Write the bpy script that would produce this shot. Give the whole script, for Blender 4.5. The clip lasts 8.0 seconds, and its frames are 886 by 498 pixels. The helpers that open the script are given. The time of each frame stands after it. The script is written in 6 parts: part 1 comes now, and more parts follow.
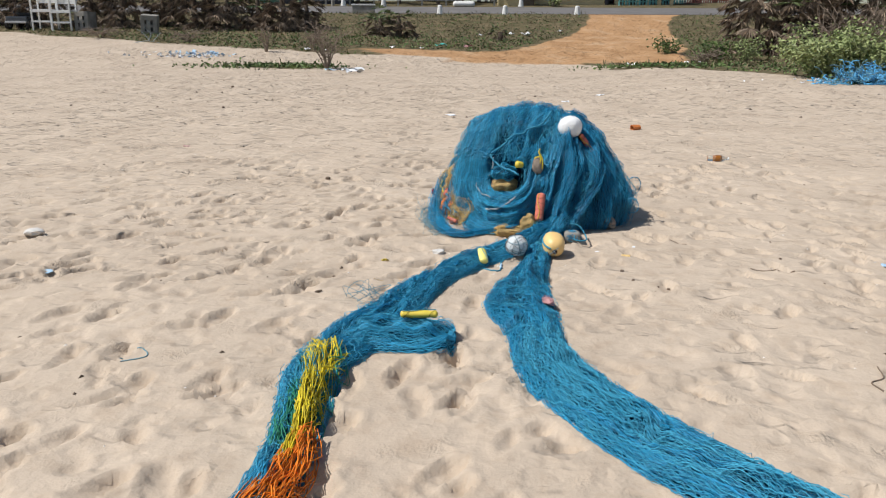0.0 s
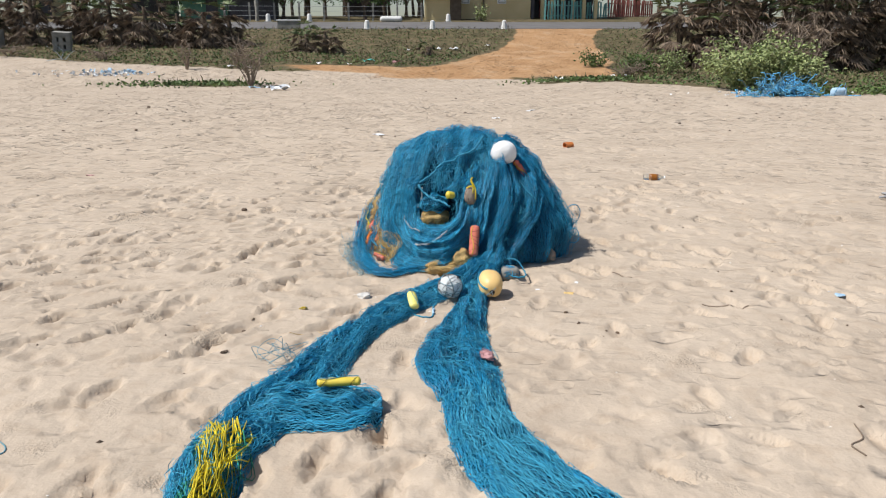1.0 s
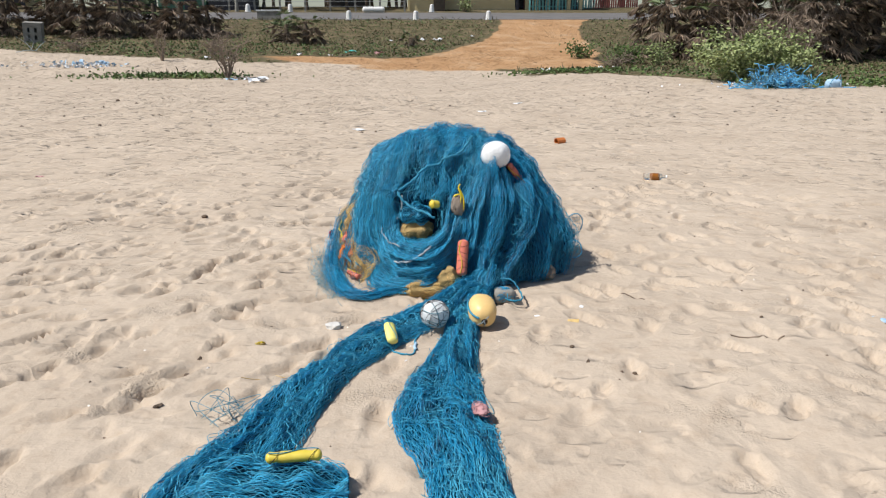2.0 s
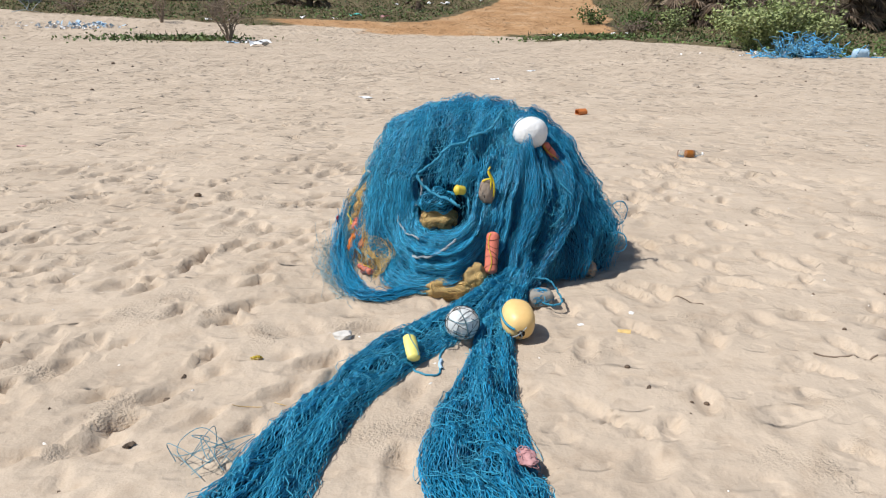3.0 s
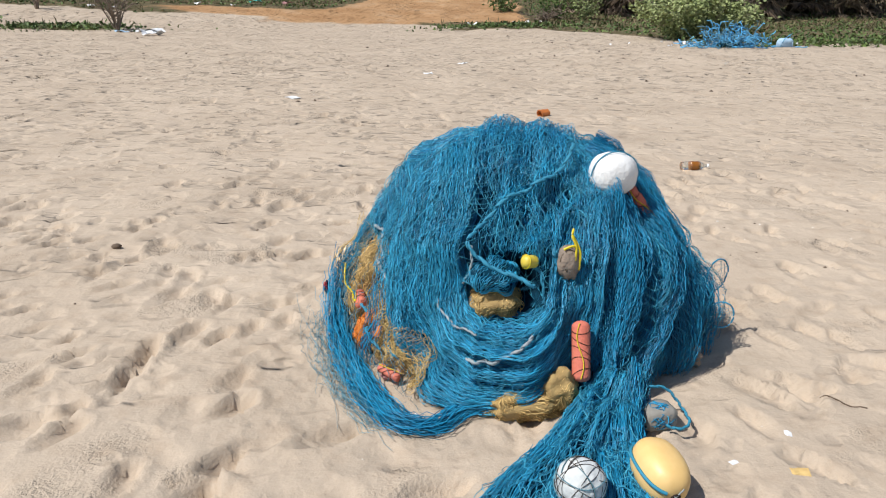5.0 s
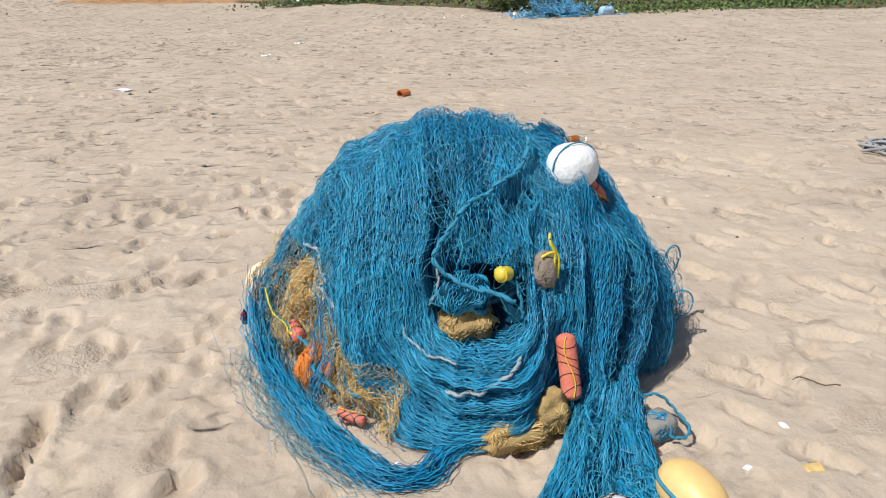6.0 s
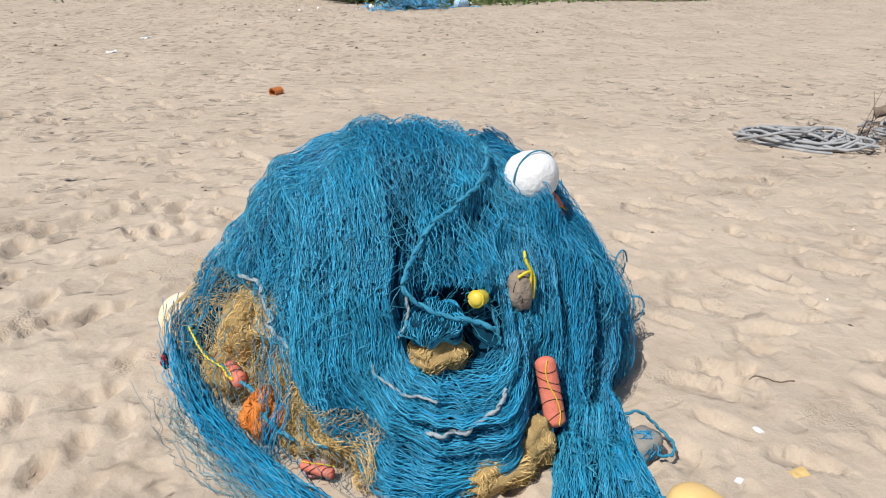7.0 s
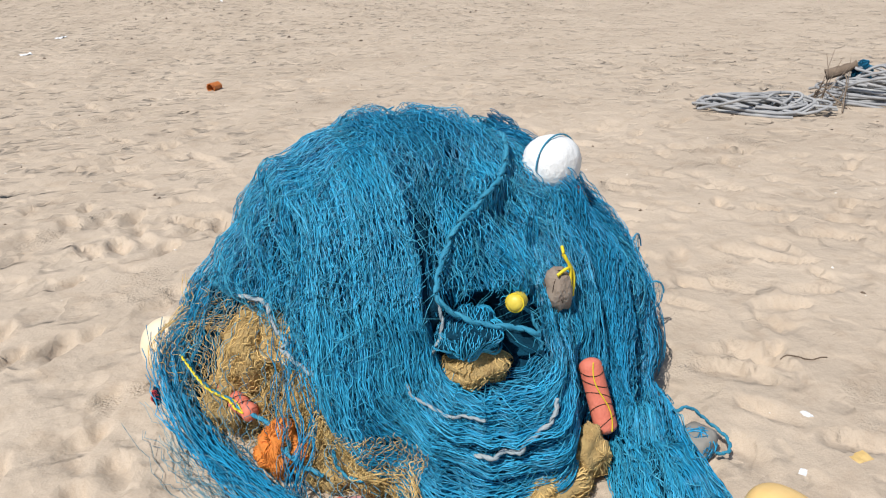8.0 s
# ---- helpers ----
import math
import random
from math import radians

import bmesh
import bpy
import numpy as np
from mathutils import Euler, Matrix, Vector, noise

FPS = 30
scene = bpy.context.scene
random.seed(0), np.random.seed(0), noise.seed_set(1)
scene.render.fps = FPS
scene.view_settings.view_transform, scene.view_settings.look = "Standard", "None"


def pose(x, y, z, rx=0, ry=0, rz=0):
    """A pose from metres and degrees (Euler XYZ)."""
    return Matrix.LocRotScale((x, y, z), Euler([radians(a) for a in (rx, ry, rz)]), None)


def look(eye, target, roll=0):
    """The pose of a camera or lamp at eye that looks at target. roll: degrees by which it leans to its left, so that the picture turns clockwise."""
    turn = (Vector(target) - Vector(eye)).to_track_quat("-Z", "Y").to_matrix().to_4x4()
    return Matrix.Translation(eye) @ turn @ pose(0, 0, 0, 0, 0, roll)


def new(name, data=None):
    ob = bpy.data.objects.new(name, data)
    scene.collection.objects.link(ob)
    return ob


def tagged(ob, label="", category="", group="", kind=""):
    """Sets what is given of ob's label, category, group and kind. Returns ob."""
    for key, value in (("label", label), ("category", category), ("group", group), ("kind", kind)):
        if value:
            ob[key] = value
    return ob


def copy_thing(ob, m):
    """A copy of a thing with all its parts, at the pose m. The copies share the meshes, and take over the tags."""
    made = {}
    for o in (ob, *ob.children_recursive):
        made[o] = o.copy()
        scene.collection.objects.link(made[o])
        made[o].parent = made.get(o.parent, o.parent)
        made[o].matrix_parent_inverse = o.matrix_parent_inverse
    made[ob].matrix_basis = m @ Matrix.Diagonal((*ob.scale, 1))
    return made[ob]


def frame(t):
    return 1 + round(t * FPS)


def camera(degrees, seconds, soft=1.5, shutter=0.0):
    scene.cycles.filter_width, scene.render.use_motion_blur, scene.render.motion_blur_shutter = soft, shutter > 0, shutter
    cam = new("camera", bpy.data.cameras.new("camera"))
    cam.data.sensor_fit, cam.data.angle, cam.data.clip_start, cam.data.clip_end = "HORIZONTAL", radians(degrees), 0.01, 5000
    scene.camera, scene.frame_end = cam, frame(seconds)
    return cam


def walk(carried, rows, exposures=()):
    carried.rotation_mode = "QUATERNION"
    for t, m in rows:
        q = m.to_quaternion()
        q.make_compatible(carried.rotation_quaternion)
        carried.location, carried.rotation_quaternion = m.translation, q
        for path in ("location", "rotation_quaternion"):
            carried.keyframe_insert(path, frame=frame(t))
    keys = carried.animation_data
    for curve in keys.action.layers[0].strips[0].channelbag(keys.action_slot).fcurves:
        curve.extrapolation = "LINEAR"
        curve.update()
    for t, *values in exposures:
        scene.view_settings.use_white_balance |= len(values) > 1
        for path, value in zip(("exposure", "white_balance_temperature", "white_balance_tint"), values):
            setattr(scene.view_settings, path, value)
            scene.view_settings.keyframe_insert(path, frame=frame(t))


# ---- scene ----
cam = camera(59.9, 8.0, 1.15)
PATH = [
    (0, (0.043, 0.182, 1.527), (0.032, 2.105, 0.976), 0.3),
    (0.5, (0.1, 0.448, 1.536), (0.165, 2.371, 0.991), 0.1),
    (1, (0.104, 0.733, 1.56), (0.262, 2.659, 1.043), -0.1),
    (1.2, (0.105, 0.873, 1.582), (0.306, 2.793, 1.06), -1.0),
    (2.3, (0.188, 1.667, 1.511), (0.382, 3.578, 0.952), 0.1),
    (2.5, (0.16, 1.78, 1.519), (0.35, 3.683, 0.934), 0.0),
    (3, (0.117, 2.144, 1.481), (0.305, 4.037, 0.863), 0.5),
    (3.5, (0.024, 2.465, 1.475), (0.205, 4.346, 0.82), 1.7),
    (4, (-0.13, 2.803, 1.513), (0.102, 4.678, 0.856), -0.2),
    (4.5, (-0.221, 3.17, 1.481), (0.101, 5.041, 0.853), -0.2),
    (5, (-0.342, 3.552, 1.481), (0.097, 5.393, 0.835), 0.9),
    (5.2, (-0.419, 3.691, 1.473), (0.127, 5.499, 0.815), 1.0),
    (6.3, (-0.674, 4.216, 1.492), (0.216, 5.859, 0.779), -0.6),
    (6.5, (-0.695, 4.322, 1.491), (0.235, 5.94, 0.773), -0.7),
    (7, (-0.801, 4.479, 1.499), (0.345, 5.952, 0.78), 0.7),
    (7.5, (-0.896, 4.634, 1.488), (0.363, 6.002, 0.751), 0.2),
    (8, (-0.855, 4.835, 1.462), (0.409, 6.188, 0.705), -1.6),
]
walk(cam, [(t, look(eye, target, roll)) for t, eye, target, roll in PATH],
     exposures=[(0.0, 0.0), (1.0, 0.09), (2.5, 0.11), (3.5, 0.10), (4.0, 0.04), (5.0, 0.02), (8.0, 0.02)])

# ---- light ----
SUN_TRAVEL = Vector((0.80, 0.17, -1.18)).normalized()
world = bpy.data.worlds.new("sky")
scene.world = world
world.use_nodes = True
wn = world.node_tree.nodes
wn.clear()
sky = wn.new("ShaderNodeTexSky")
sky.sky_type = "NISHITA"
sky.sun_disc = False
sky.sun_elevation = math.asin(-SUN_TRAVEL.z)
sky.sun_rotation = math.atan2(-SUN_TRAVEL.x, -SUN_TRAVEL.y) % (2 * math.pi)
back = wn.new("ShaderNodeBackground")
back.inputs["Strength"].default_value = 0.085
wout = wn.new("ShaderNodeOutputWorld")
world.node_tree.links.new(sky.outputs[0], back.inputs[0])
world.node_tree.links.new(back.outputs[0], wout.inputs[0])
sun_data = bpy.data.lights.new("sun", "SUN")
sun_data.energy, sun_data.angle, sun_data.color = 4.7, radians(0.55), (1.0, 0.965, 0.91)
sun = new("sun", sun_data)
sun.matrix_world = look((-8, -2, 12), Vector((-8, -2, 12)) + SUN_TRAVEL)
scene.view_settings.exposure = 0.0


# ---- materials ----
def material(name, colours, rough=0.7, scale=8.0, fine=120.0, bump=0.2, island=0.0, objrand=0.0, metal=0.0, spec=0.5, alpha_mix=0.0, sheen=0.0):
    """Two colours mixed by coarse and fine noise, with relief; island or objrand vary the value from piece to piece."""
    m = bpy.data.materials.new(name)
    m.use_nodes = True
    nt = m.node_tree
    n, l = nt.nodes, nt.links
    p = n["Principled BSDF"]
    p.inputs["Roughness"].default_value = rough
    p.inputs["Metallic"].default_value = metal
    p.inputs["Specular IOR Level"].default_value = spec
    co = n.new("ShaderNodeTexCoord")
    a = n.new("ShaderNodeTexNoise")
    a.inputs["Scale"].default_value, a.inputs["Detail"].default_value = scale, 4
    b = n.new("ShaderNodeTexNoise")
    b.inputs["Scale"].default_value, b.inputs["Detail"].default_value = fine, 3
    for t in (a, b):
        l.new(co.outputs["Object"], t.inputs["Vector"])
    add = n.new("ShaderNodeMath")
    add.operation = "MULTIPLY_ADD"
    l.new(b.outputs["Fac"], add.inputs[0])
    add.inputs[1].default_value = 0.45
    half = n.new("ShaderNodeMath")
    half.operation = "MULTIPLY_ADD"
    l.new(a.outputs["Fac"], half.inputs[0])
    half.inputs[1].default_value, half.inputs[2].default_value = 1.5, -0.48
    l.new(half.outputs[0], add.inputs[2])
    mix = n.new("ShaderNodeMix")
    mix.data_type = "RGBA"
    mix.inputs["A"].default_value, mix.inputs["B"].default_value = (*colours[0], 1), (*colours[1], 1)
    mix.clamp_factor = True
    l.new(add.outputs[0], mix.inputs["Factor"])
    out = mix.outputs["Result"]
    if island or objrand:
        src = n.new("ShaderNodeNewGeometry").outputs["Random Per Island"] if island else n.new("ShaderNodeObjectInfo").outputs["Random"]
        k = island or objrand
        hsv = n.new("ShaderNodeHueSaturation")
        mr = n.new("ShaderNodeMapRange")
        mr.inputs["To Min"].default_value, mr.inputs["To Max"].default_value = 1 - k, 1 + k
        l.new(src, mr.inputs["Value"])
        l.new(mr.outputs[0], hsv.inputs["Value"])
        l.new(out, hsv.inputs["Color"])
        out = hsv.outputs[0]
    l.new(out, p.inputs["Base Color"])
    if bump:
        bm_ = n.new("ShaderNodeBump")
        bm_.inputs["Strength"].default_value, bm_.inputs["Distance"].default_value = bump, 0.01
        l.new(b.outputs["Fac"], bm_.inputs["Height"])
        l.new(bm_.outputs[0], p.inputs["Normal"])
    return m


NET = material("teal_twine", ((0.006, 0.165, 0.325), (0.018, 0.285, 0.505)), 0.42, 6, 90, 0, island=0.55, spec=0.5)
NET_LIGHT = material("faded_blue_twine", ((0.025, 0.25, 0.40), (0.08, 0.39, 0.55)), 0.6, 5, 90, 0, island=0.4, spec=0.25)
# Near-black blue that stands in for the shade deep inside packed net.
NET_CORE = material("net_core_shade", ((0.0015, 0.022, 0.045), (0.004, 0.07, 0.13)), 0.85, 30, 240, 1.0, spec=0.15)
NET_THIN = material("pale_mesh_twine", ((0.06, 0.20, 0.27), (0.16, 0.30, 0.35)), 0.6, 5, 60, 0, island=0.4)
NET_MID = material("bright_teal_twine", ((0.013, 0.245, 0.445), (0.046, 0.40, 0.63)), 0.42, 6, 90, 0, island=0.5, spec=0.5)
ROPE_BLUE = material("blue_rope", ((0.012, 0.17, 0.29), (0.035, 0.28, 0.43)), 0.7, 8, 200, 0.4)
ROPE_WHITE = material("worn_white_rope", ((0.16, 0.25, 0.32), (0.42, 0.44, 0.43)), 0.8, 30, 200, 0.4)
YELLOW_TWINE = material("yellow_twine", ((0.55, 0.42, 0.01), (0.80, 0.66, 0.03)), 0.6, 5, 60, 0, island=0.3)
ORANGE_TWINE = material("orange_twine", ((0.75, 0.17, 0.01), (0.90, 0.30, 0.02)), 0.6, 5, 60, 0, island=0.3)
GREEN_TWINE = material("green_twine", ((0.01, 0.16, 0.10), (0.03, 0.28, 0.16)), 0.6, 5, 60, 0, island=0.3)
OCHRE = material("ochre_net_twine", ((0.52, 0.34, 0.12), (0.74, 0.54, 0.23)), 0.75, 9, 120, 0, island=0.35)
OCHRE_CORE = material("packed_ochre_net", ((0.34, 0.22, 0.085), (0.56, 0.40, 0.17)), 0.85, 20, 200, 1.0)
ORANGE_NET = material("orange_net_twine", ((0.60, 0.16, 0.02), (0.85, 0.32, 0.06)), 0.7, 9, 120, 0, island=0.3)
WHITE_FOAM = material("white_foam", ((0.74, 0.75, 0.75), (0.84, 0.85, 0.85)), 0.55, 9, 70, 0.35)
GREY_FOAM = material("scuffed_white_foam", ((0.46, 0.50, 0.51), (0.72, 0.74, 0.74)), 0.7, 14, 60, 0.5)
CREAM = material("aged_cream_plastic", ((0.72, 0.46, 0.16), (0.82, 0.59, 0.27)), 0.45, 5, 40, 0.08)
CREAM_PALE = material("pale_cream_plastic", ((0.78, 0.62, 0.42), (0.84, 0.72, 0.55)), 0.45, 5, 40, 0.08)
DARK_HOLE = material("dark_hollow", ((0.02, 0.012, 0.008), (0.04, 0.025, 0.015)), 0.9, 5, 40, 0.1)
RED_FLOAT = material("faded_red_foam", ((0.55, 0.13, 0.085), (0.68, 0.21, 0.14)), 0.7, 12, 90, 0.3)
YELLOW_FLOAT = material("yellow_float_plastic", ((0.60, 0.45, 0.04), (0.76, 0.62, 0.10)), 0.45, 10, 60, 0.15)
PALE_YELLOW = material("pale_yellow_plastic", ((0.82, 0.70, 0.16), (0.88, 0.80, 0.28)), 0.45, 10, 60, 0.15)
STONE = material("grey_brown_stone", ((0.16, 0.12, 0.09), (0.34, 0.28, 0.23)), 0.85, 12, 80, 0.6)
PALE_STONE = material("pale_stone", ((0.50, 0.48, 0.45), (0.66, 0.64, 0.60)), 0.85, 12, 80, 0.5)
PINK_CLOTH = material("pink_rag", ((0.42, 0.20, 0.21), (0.60, 0.34, 0.34)), 0.85, 20, 120, 0.3)
RED_BLUE = material("red_twine", ((0.45, 0.02, 0.03), (0.65, 0.06, 0.07)), 0.7, 20, 120, 0, island=0.4)
GREY_ROPE = material("grey_weathered_rope", ((0.20, 0.205, 0.22), (0.42, 0.42, 0.42)), 0.85, 7, 160, 0.4, island=0.3)
DRIFTWOOD = material("driftwood", ((0.12, 0.085, 0.06), (0.26, 0.20, 0.15)), 0.9, 12, 100, 0.5)
TWIG = material("grey_twig", ((0.16, 0.12, 0.09), (0.27, 0.21, 0.16)), 0.9, 12, 100, 0.3)
GLASS = material("clear_bottle", ((0.75, 0.78, 0.76), (0.8, 0.82, 0.8)), 0.06, 5, 40, 0)
GLASS.node_tree.nodes["Principled BSDF"].inputs["Transmission Weight"].default_value = 0.92
AMBER = material("amber_plastic", ((0.45, 0.13, 0.03), (0.60, 0.20, 0.05)), 0.35, 12, 60, 0.1)
AMBER_DARK = material("brown_liquid", ((0.22, 0.07, 0.01), (0.34, 0.13, 0.02)), 0.15, 12, 60, 0)
LITTER_WHITE = material("white_litter", ((0.62, 0.64, 0.66), (0.82, 0.83, 0.84)), 0.6, 12, 60, 0.3, island=0.25)
LITTER_BLUE = material("pale_blue_litter", ((0.25, 0.42, 0.60), (0.45, 0.60, 0.72)), 0.6, 12, 60, 0.3, island=0.25)
DARK_BIT = material("dark_debris", ((0.05, 0.035, 0.025), (0.14, 0.10, 0.07)), 0.9, 30, 200, 0.3, island=0.4)
SHELL = material("shell_bits", ((0.66, 0.62, 0.56), (0.82, 0.80, 0.76)), 0.6, 30, 100, 0, island=0.2)
GRASS = material("creeper_leaves", ((0.055, 0.10, 0.025), (0.12, 0.175, 0.045)), 0.65, 0.8, 6, 0, island=0.5)
DRY_GRASS = material("dry_grass", ((0.11, 0.095, 0.045), (0.20, 0.165, 0.09)), 0.8, 0.8, 6, 0, island=0.4)
DEAD_LEAF = material("dead_palm_leaf", ((0.12, 0.085, 0.06), (0.30, 0.23, 0.165)), 0.75, 1.0, 8, 0, island=0.6)
PALM_LEAF = material("grey_green_palm_leaf", ((0.07, 0.11, 0.035), (0.20, 0.24, 0.11)), 0.6, 1.0, 8, 0, island=0.5)
SHRUB_LEAF = material("pale_shrub_leaf", ((0.15, 0.20, 0.06), (0.34, 0.38, 0.17)), 0.6, 1.2, 8, 0, island=0.4)
TREE_LEAF = material("green_tree_leaf", ((0.03, 0.075, 0.018), (0.08, 0.15, 0.035)), 0.6, 0.6, 6, 0, island=0.5)
BARK = material("bark", ((0.07, 0.05, 0.035), (0.16, 0.12, 0.085)), 0.9, 4, 40, 0.6)
CONCRETE = material("weathered_concrete", ((0.16, 0.15, 0.13), (0.36, 0.35, 0.32)), 0.9, 3, 40, 0.4)
WHITE_PAINT = material("white_paint", ((0.60, 0.60, 0.58), (0.80, 0.80, 0.78)), 0.7, 5, 50, 0.2)
ASPHALT = material("asphalt", ((0.10, 0.095, 0.092), (0.17, 0.16, 0.155)), 0.9, 0.7, 60, 0.3)
YELLOW_WALL = material("yellow_plaster", ((0.55, 0.43, 0.22), (0.70, 0.57, 0.33)), 0.9, 0.8, 20, 0.2)
DARK_WOOD = material("dark_boards", ((0.035, 0.035, 0.045), (0.09, 0.085, 0.09)), 0.85, 1.5, 20, 0.3)
GREEN_BOARD = material("green_boards", ((0.06, 0.16, 0.11), (0.12, 0.25, 0.17)), 0.8, 1.5, 20, 0.3)
TIN = material("corrugated_tin", ((0.30, 0.32, 0.34), (0.50, 0.51, 0.52)), 0.5, 1.0, 14, 0.2, metal=0.3)
TEAL_FENCE = material("teal_fence_paint", ((0.10, 0.30, 0.28), (0.22, 0.45, 0.42)), 0.75, 3, 30, 0.2, objrand=0.25)
RED_FENCE = material("red_fence_paint", ((0.25, 0.07, 0.06), (0.40, 0.14, 0.11)), 0.8, 3, 30, 0.2, objrand=0.25)
TILE = material("clay_tile_roof", ((0.22, 0.09, 0.05), (0.36, 0.17, 0.10)), 0.85, 3, 30, 0.4)
DARK_PAINT = material("dark_vehicle_paint", ((0.02, 0.025, 0.035), (0.05, 0.06, 0.07)), 0.35, 5, 50, 0)
RUBBER = material("tyre_rubber", ((0.015, 0.015, 0.015), (0.035, 0.035, 0.035)), 0.9, 5, 80, 0.3)
PANE = material("dark_window_glass", ((0.02, 0.025, 0.03), (0.05, 0.055, 0.06)), 0.1, 5, 50, 0)
TEAL_PLASTIC = material("teal_plastic", ((0.05, 0.42, 0.36), (0.10, 0.52, 0.46)), 0.5, 9, 50, 0.1)


def ground_material():
    """Sand, grass earth and red laterite, mixed by the stretch of ground that each covers."""
    m = bpy.data.materials.new("beach_ground")
    m.use_nodes = True
    n, l = m.node_tree.nodes, m.node_tree.links
    p = n["Principled BSDF"]
    p.inputs["Roughness"].default_value = 0.95
    p.inputs["Specular IOR Level"].default_value = 0.15
    co = n.new("ShaderNodeTexCoord")

    def nz(scale, detail=4.0, rough=0.5):
        t = n.new("ShaderNodeTexNoise")
        t.inputs["Scale"].default_value, t.inputs["Detail"].default_value, t.inputs["Roughness"].default_value = scale, detail, rough
        l.new(co.outputs["Object"], t.inputs["Vector"])
        return t.outputs["Fac"]

    def ramp(src, stops):
        r = n.new("ShaderNodeValToRGB")
        e = r.color_ramp.elements
        e[0].position, e[0].color = stops[0][0], (*stops[0][1], 1)
        e[1].position, e[1].color = stops[-1][0], (*stops[-1][1], 1)
        for pos, c in stops[1:-1]:
            k = e.new(pos)
            k.color = (*c, 1)
        l.new(src, r.inputs[0])
        return r.outputs[0]

    def mixc(f, a, b, kind="MIX"):
        x = n.new("ShaderNodeMix")
        x.data_type, x.blend_type = "RGBA", kind
        for key, v in (("Factor", f), ("A", a), ("B", b)):
            if isinstance(v, (int, float)):
                x.inputs[key].default_value = v
            else:
                l.new(v, x.inputs[key])
        return x.outputs["Result"]

    sand = ramp(nz(0.9, 5), [(0.3, (0.475, 0.39, 0.305)), (0.55, (0.53, 0.44, 0.348)), (0.75, (0.57, 0.476, 0.378))])
    grain = ramp(nz(420, 2), [(0.25, (0.72, 0.70, 0.68)), (0.6, (1, 1, 1)), (0.8, (1.12, 1.12, 1.12))])
    sand = mixc(1.0, sand, grain, "MULTIPLY")
    damp = ramp(nz(7, 4, 0.6), [(0.30, (0.86, 0.83, 0.80)), (0.5, (1, 1, 1)), (1.0, (1, 1, 1))])
    sand = mixc(0.8, sand, damp, "MULTIPLY")
    earth = ramp(nz(1.5, 6, 0.65), [(0.3, (0.075, 0.07, 0.032)), (0.5, (0.12, 0.10, 0.055)), (0.7, (0.20, 0.15, 0.09))])
    red = ramp(nz(0.7, 6, 0.6), [(0.3, (0.34, 0.19, 0.09)), (0.55, (0.43, 0.26, 0.135)), (0.75, (0.47, 0.33, 0.21))])
    zone = n.new("ShaderNodeAttribute")
    zone.attribute_name = "zone"
    sep = n.new("ShaderNodeSeparateColor")
    l.new(zone.outputs["Color"], sep.inputs[0])

    def edge(ch, scale):
        a = n.new("ShaderNodeMath")
        a.operation = "MULTIPLY_ADD"
        l.new(nz(scale, 6, 0.65), a.inputs[0])
        a.inputs[1].default_value = 0.9
        l.new(ch, a.inputs[2])
        r = n.new("ShaderNodeMapRange")
        r.inputs["From Min"].default_value, r.inputs["From Max"].default_value = 0.88, 1.05
        l.new(a.outputs[0], r.inputs["Value"])
        return r.outputs[0]
    col = mixc(edge(sep.outputs[0], 1.2), sand, earth)
    col = mixc(edge(sep.outputs[1], 0.8), col, red)
    l.new(col, p.inputs["Base Color"])
    b0 = n.new("ShaderNodeBump")
    b0.inputs["Strength"].default_value, b0.inputs["Distance"].default_value = 0.16, 0.05
    l.new(nz(6.0, 4, 0.6), b0.inputs["Height"])

    def pits(sx, sy, keep, radius, deep, before):
        """Small steep-sided marks in the sand, in some cells of an uneven grid."""
        warp = n.new("ShaderNodeTexNoise")
        warp.inputs["Scale"].default_value = 5.0
        l.new(co.outputs["Object"], warp.inputs["Vector"])
        mixv = n.new("ShaderNodeVectorMath")
        mixv.operation = "MULTIPLY_ADD"
        l.new(warp.outputs["Color"], mixv.inputs[0])
        mixv.inputs[1].default_value = (0.22, 0.22, 0.0)
        l.new(co.outputs["Object"], mixv.inputs[2])
        mp = n.new("ShaderNodeMapping")
        mp.inputs["Scale"].default_value = (sx, sy, 0.0)
        mp.inputs["Rotation"].default_value = (0, 0, 0.35)
        l.new(mixv.outputs[0], mp.inputs["Vector"])
        vo = n.new("ShaderNodeTexVoronoi")
        vo.voronoi_dimensions = "2D"
        vo.inputs["Scale"].default_value = 1.0
        l.new(mp.outputs[0], vo.inputs["Vector"])
        wall = n.new("ShaderNodeMapRange")
        wall.interpolation_type = "SMOOTHSTEP"
        wall.inputs["From Min"].default_value, wall.inputs["From Max"].default_value = radius * 0.45, radius
        wall.inputs["To Min"].default_value, wall.inputs["To Max"].default_value = 1.0, 0.0
        l.new(vo.outputs["Distance"], wall.inputs["Value"])
        pick = n.new("ShaderNodeSeparateColor")
        l.new(vo.outputs["Color"], pick.inputs[0])
        some = n.new("ShaderNodeMapRange")
        some.inputs["From Min"].default_value, some.inputs["From Max"].default_value = keep, 1.0
        l.new(pick.outputs[0], some.inputs["Value"])
        away = n.new("ShaderNodeVectorMath")
        away.operation = "SUBTRACT"
        l.new(mp.outputs[0], away.inputs[0])
        l.new(vo.outputs["Position"], away.inputs[1])
        split = n.new("ShaderNodeSeparateXYZ")
        l.new(away.outputs[0], split.inputs[0])
        tilt = n.new("ShaderNodeMath")
        tilt.operation = "MULTIPLY_ADD"
        l.new(split.outputs[0], tilt.inputs[0])
        tilt.inputs[1].default_value, tilt.inputs[2].default_value = -1.3 / radius, -0.9
        low = n.new("ShaderNodeMath")
        low.operation = "MULTIPLY"
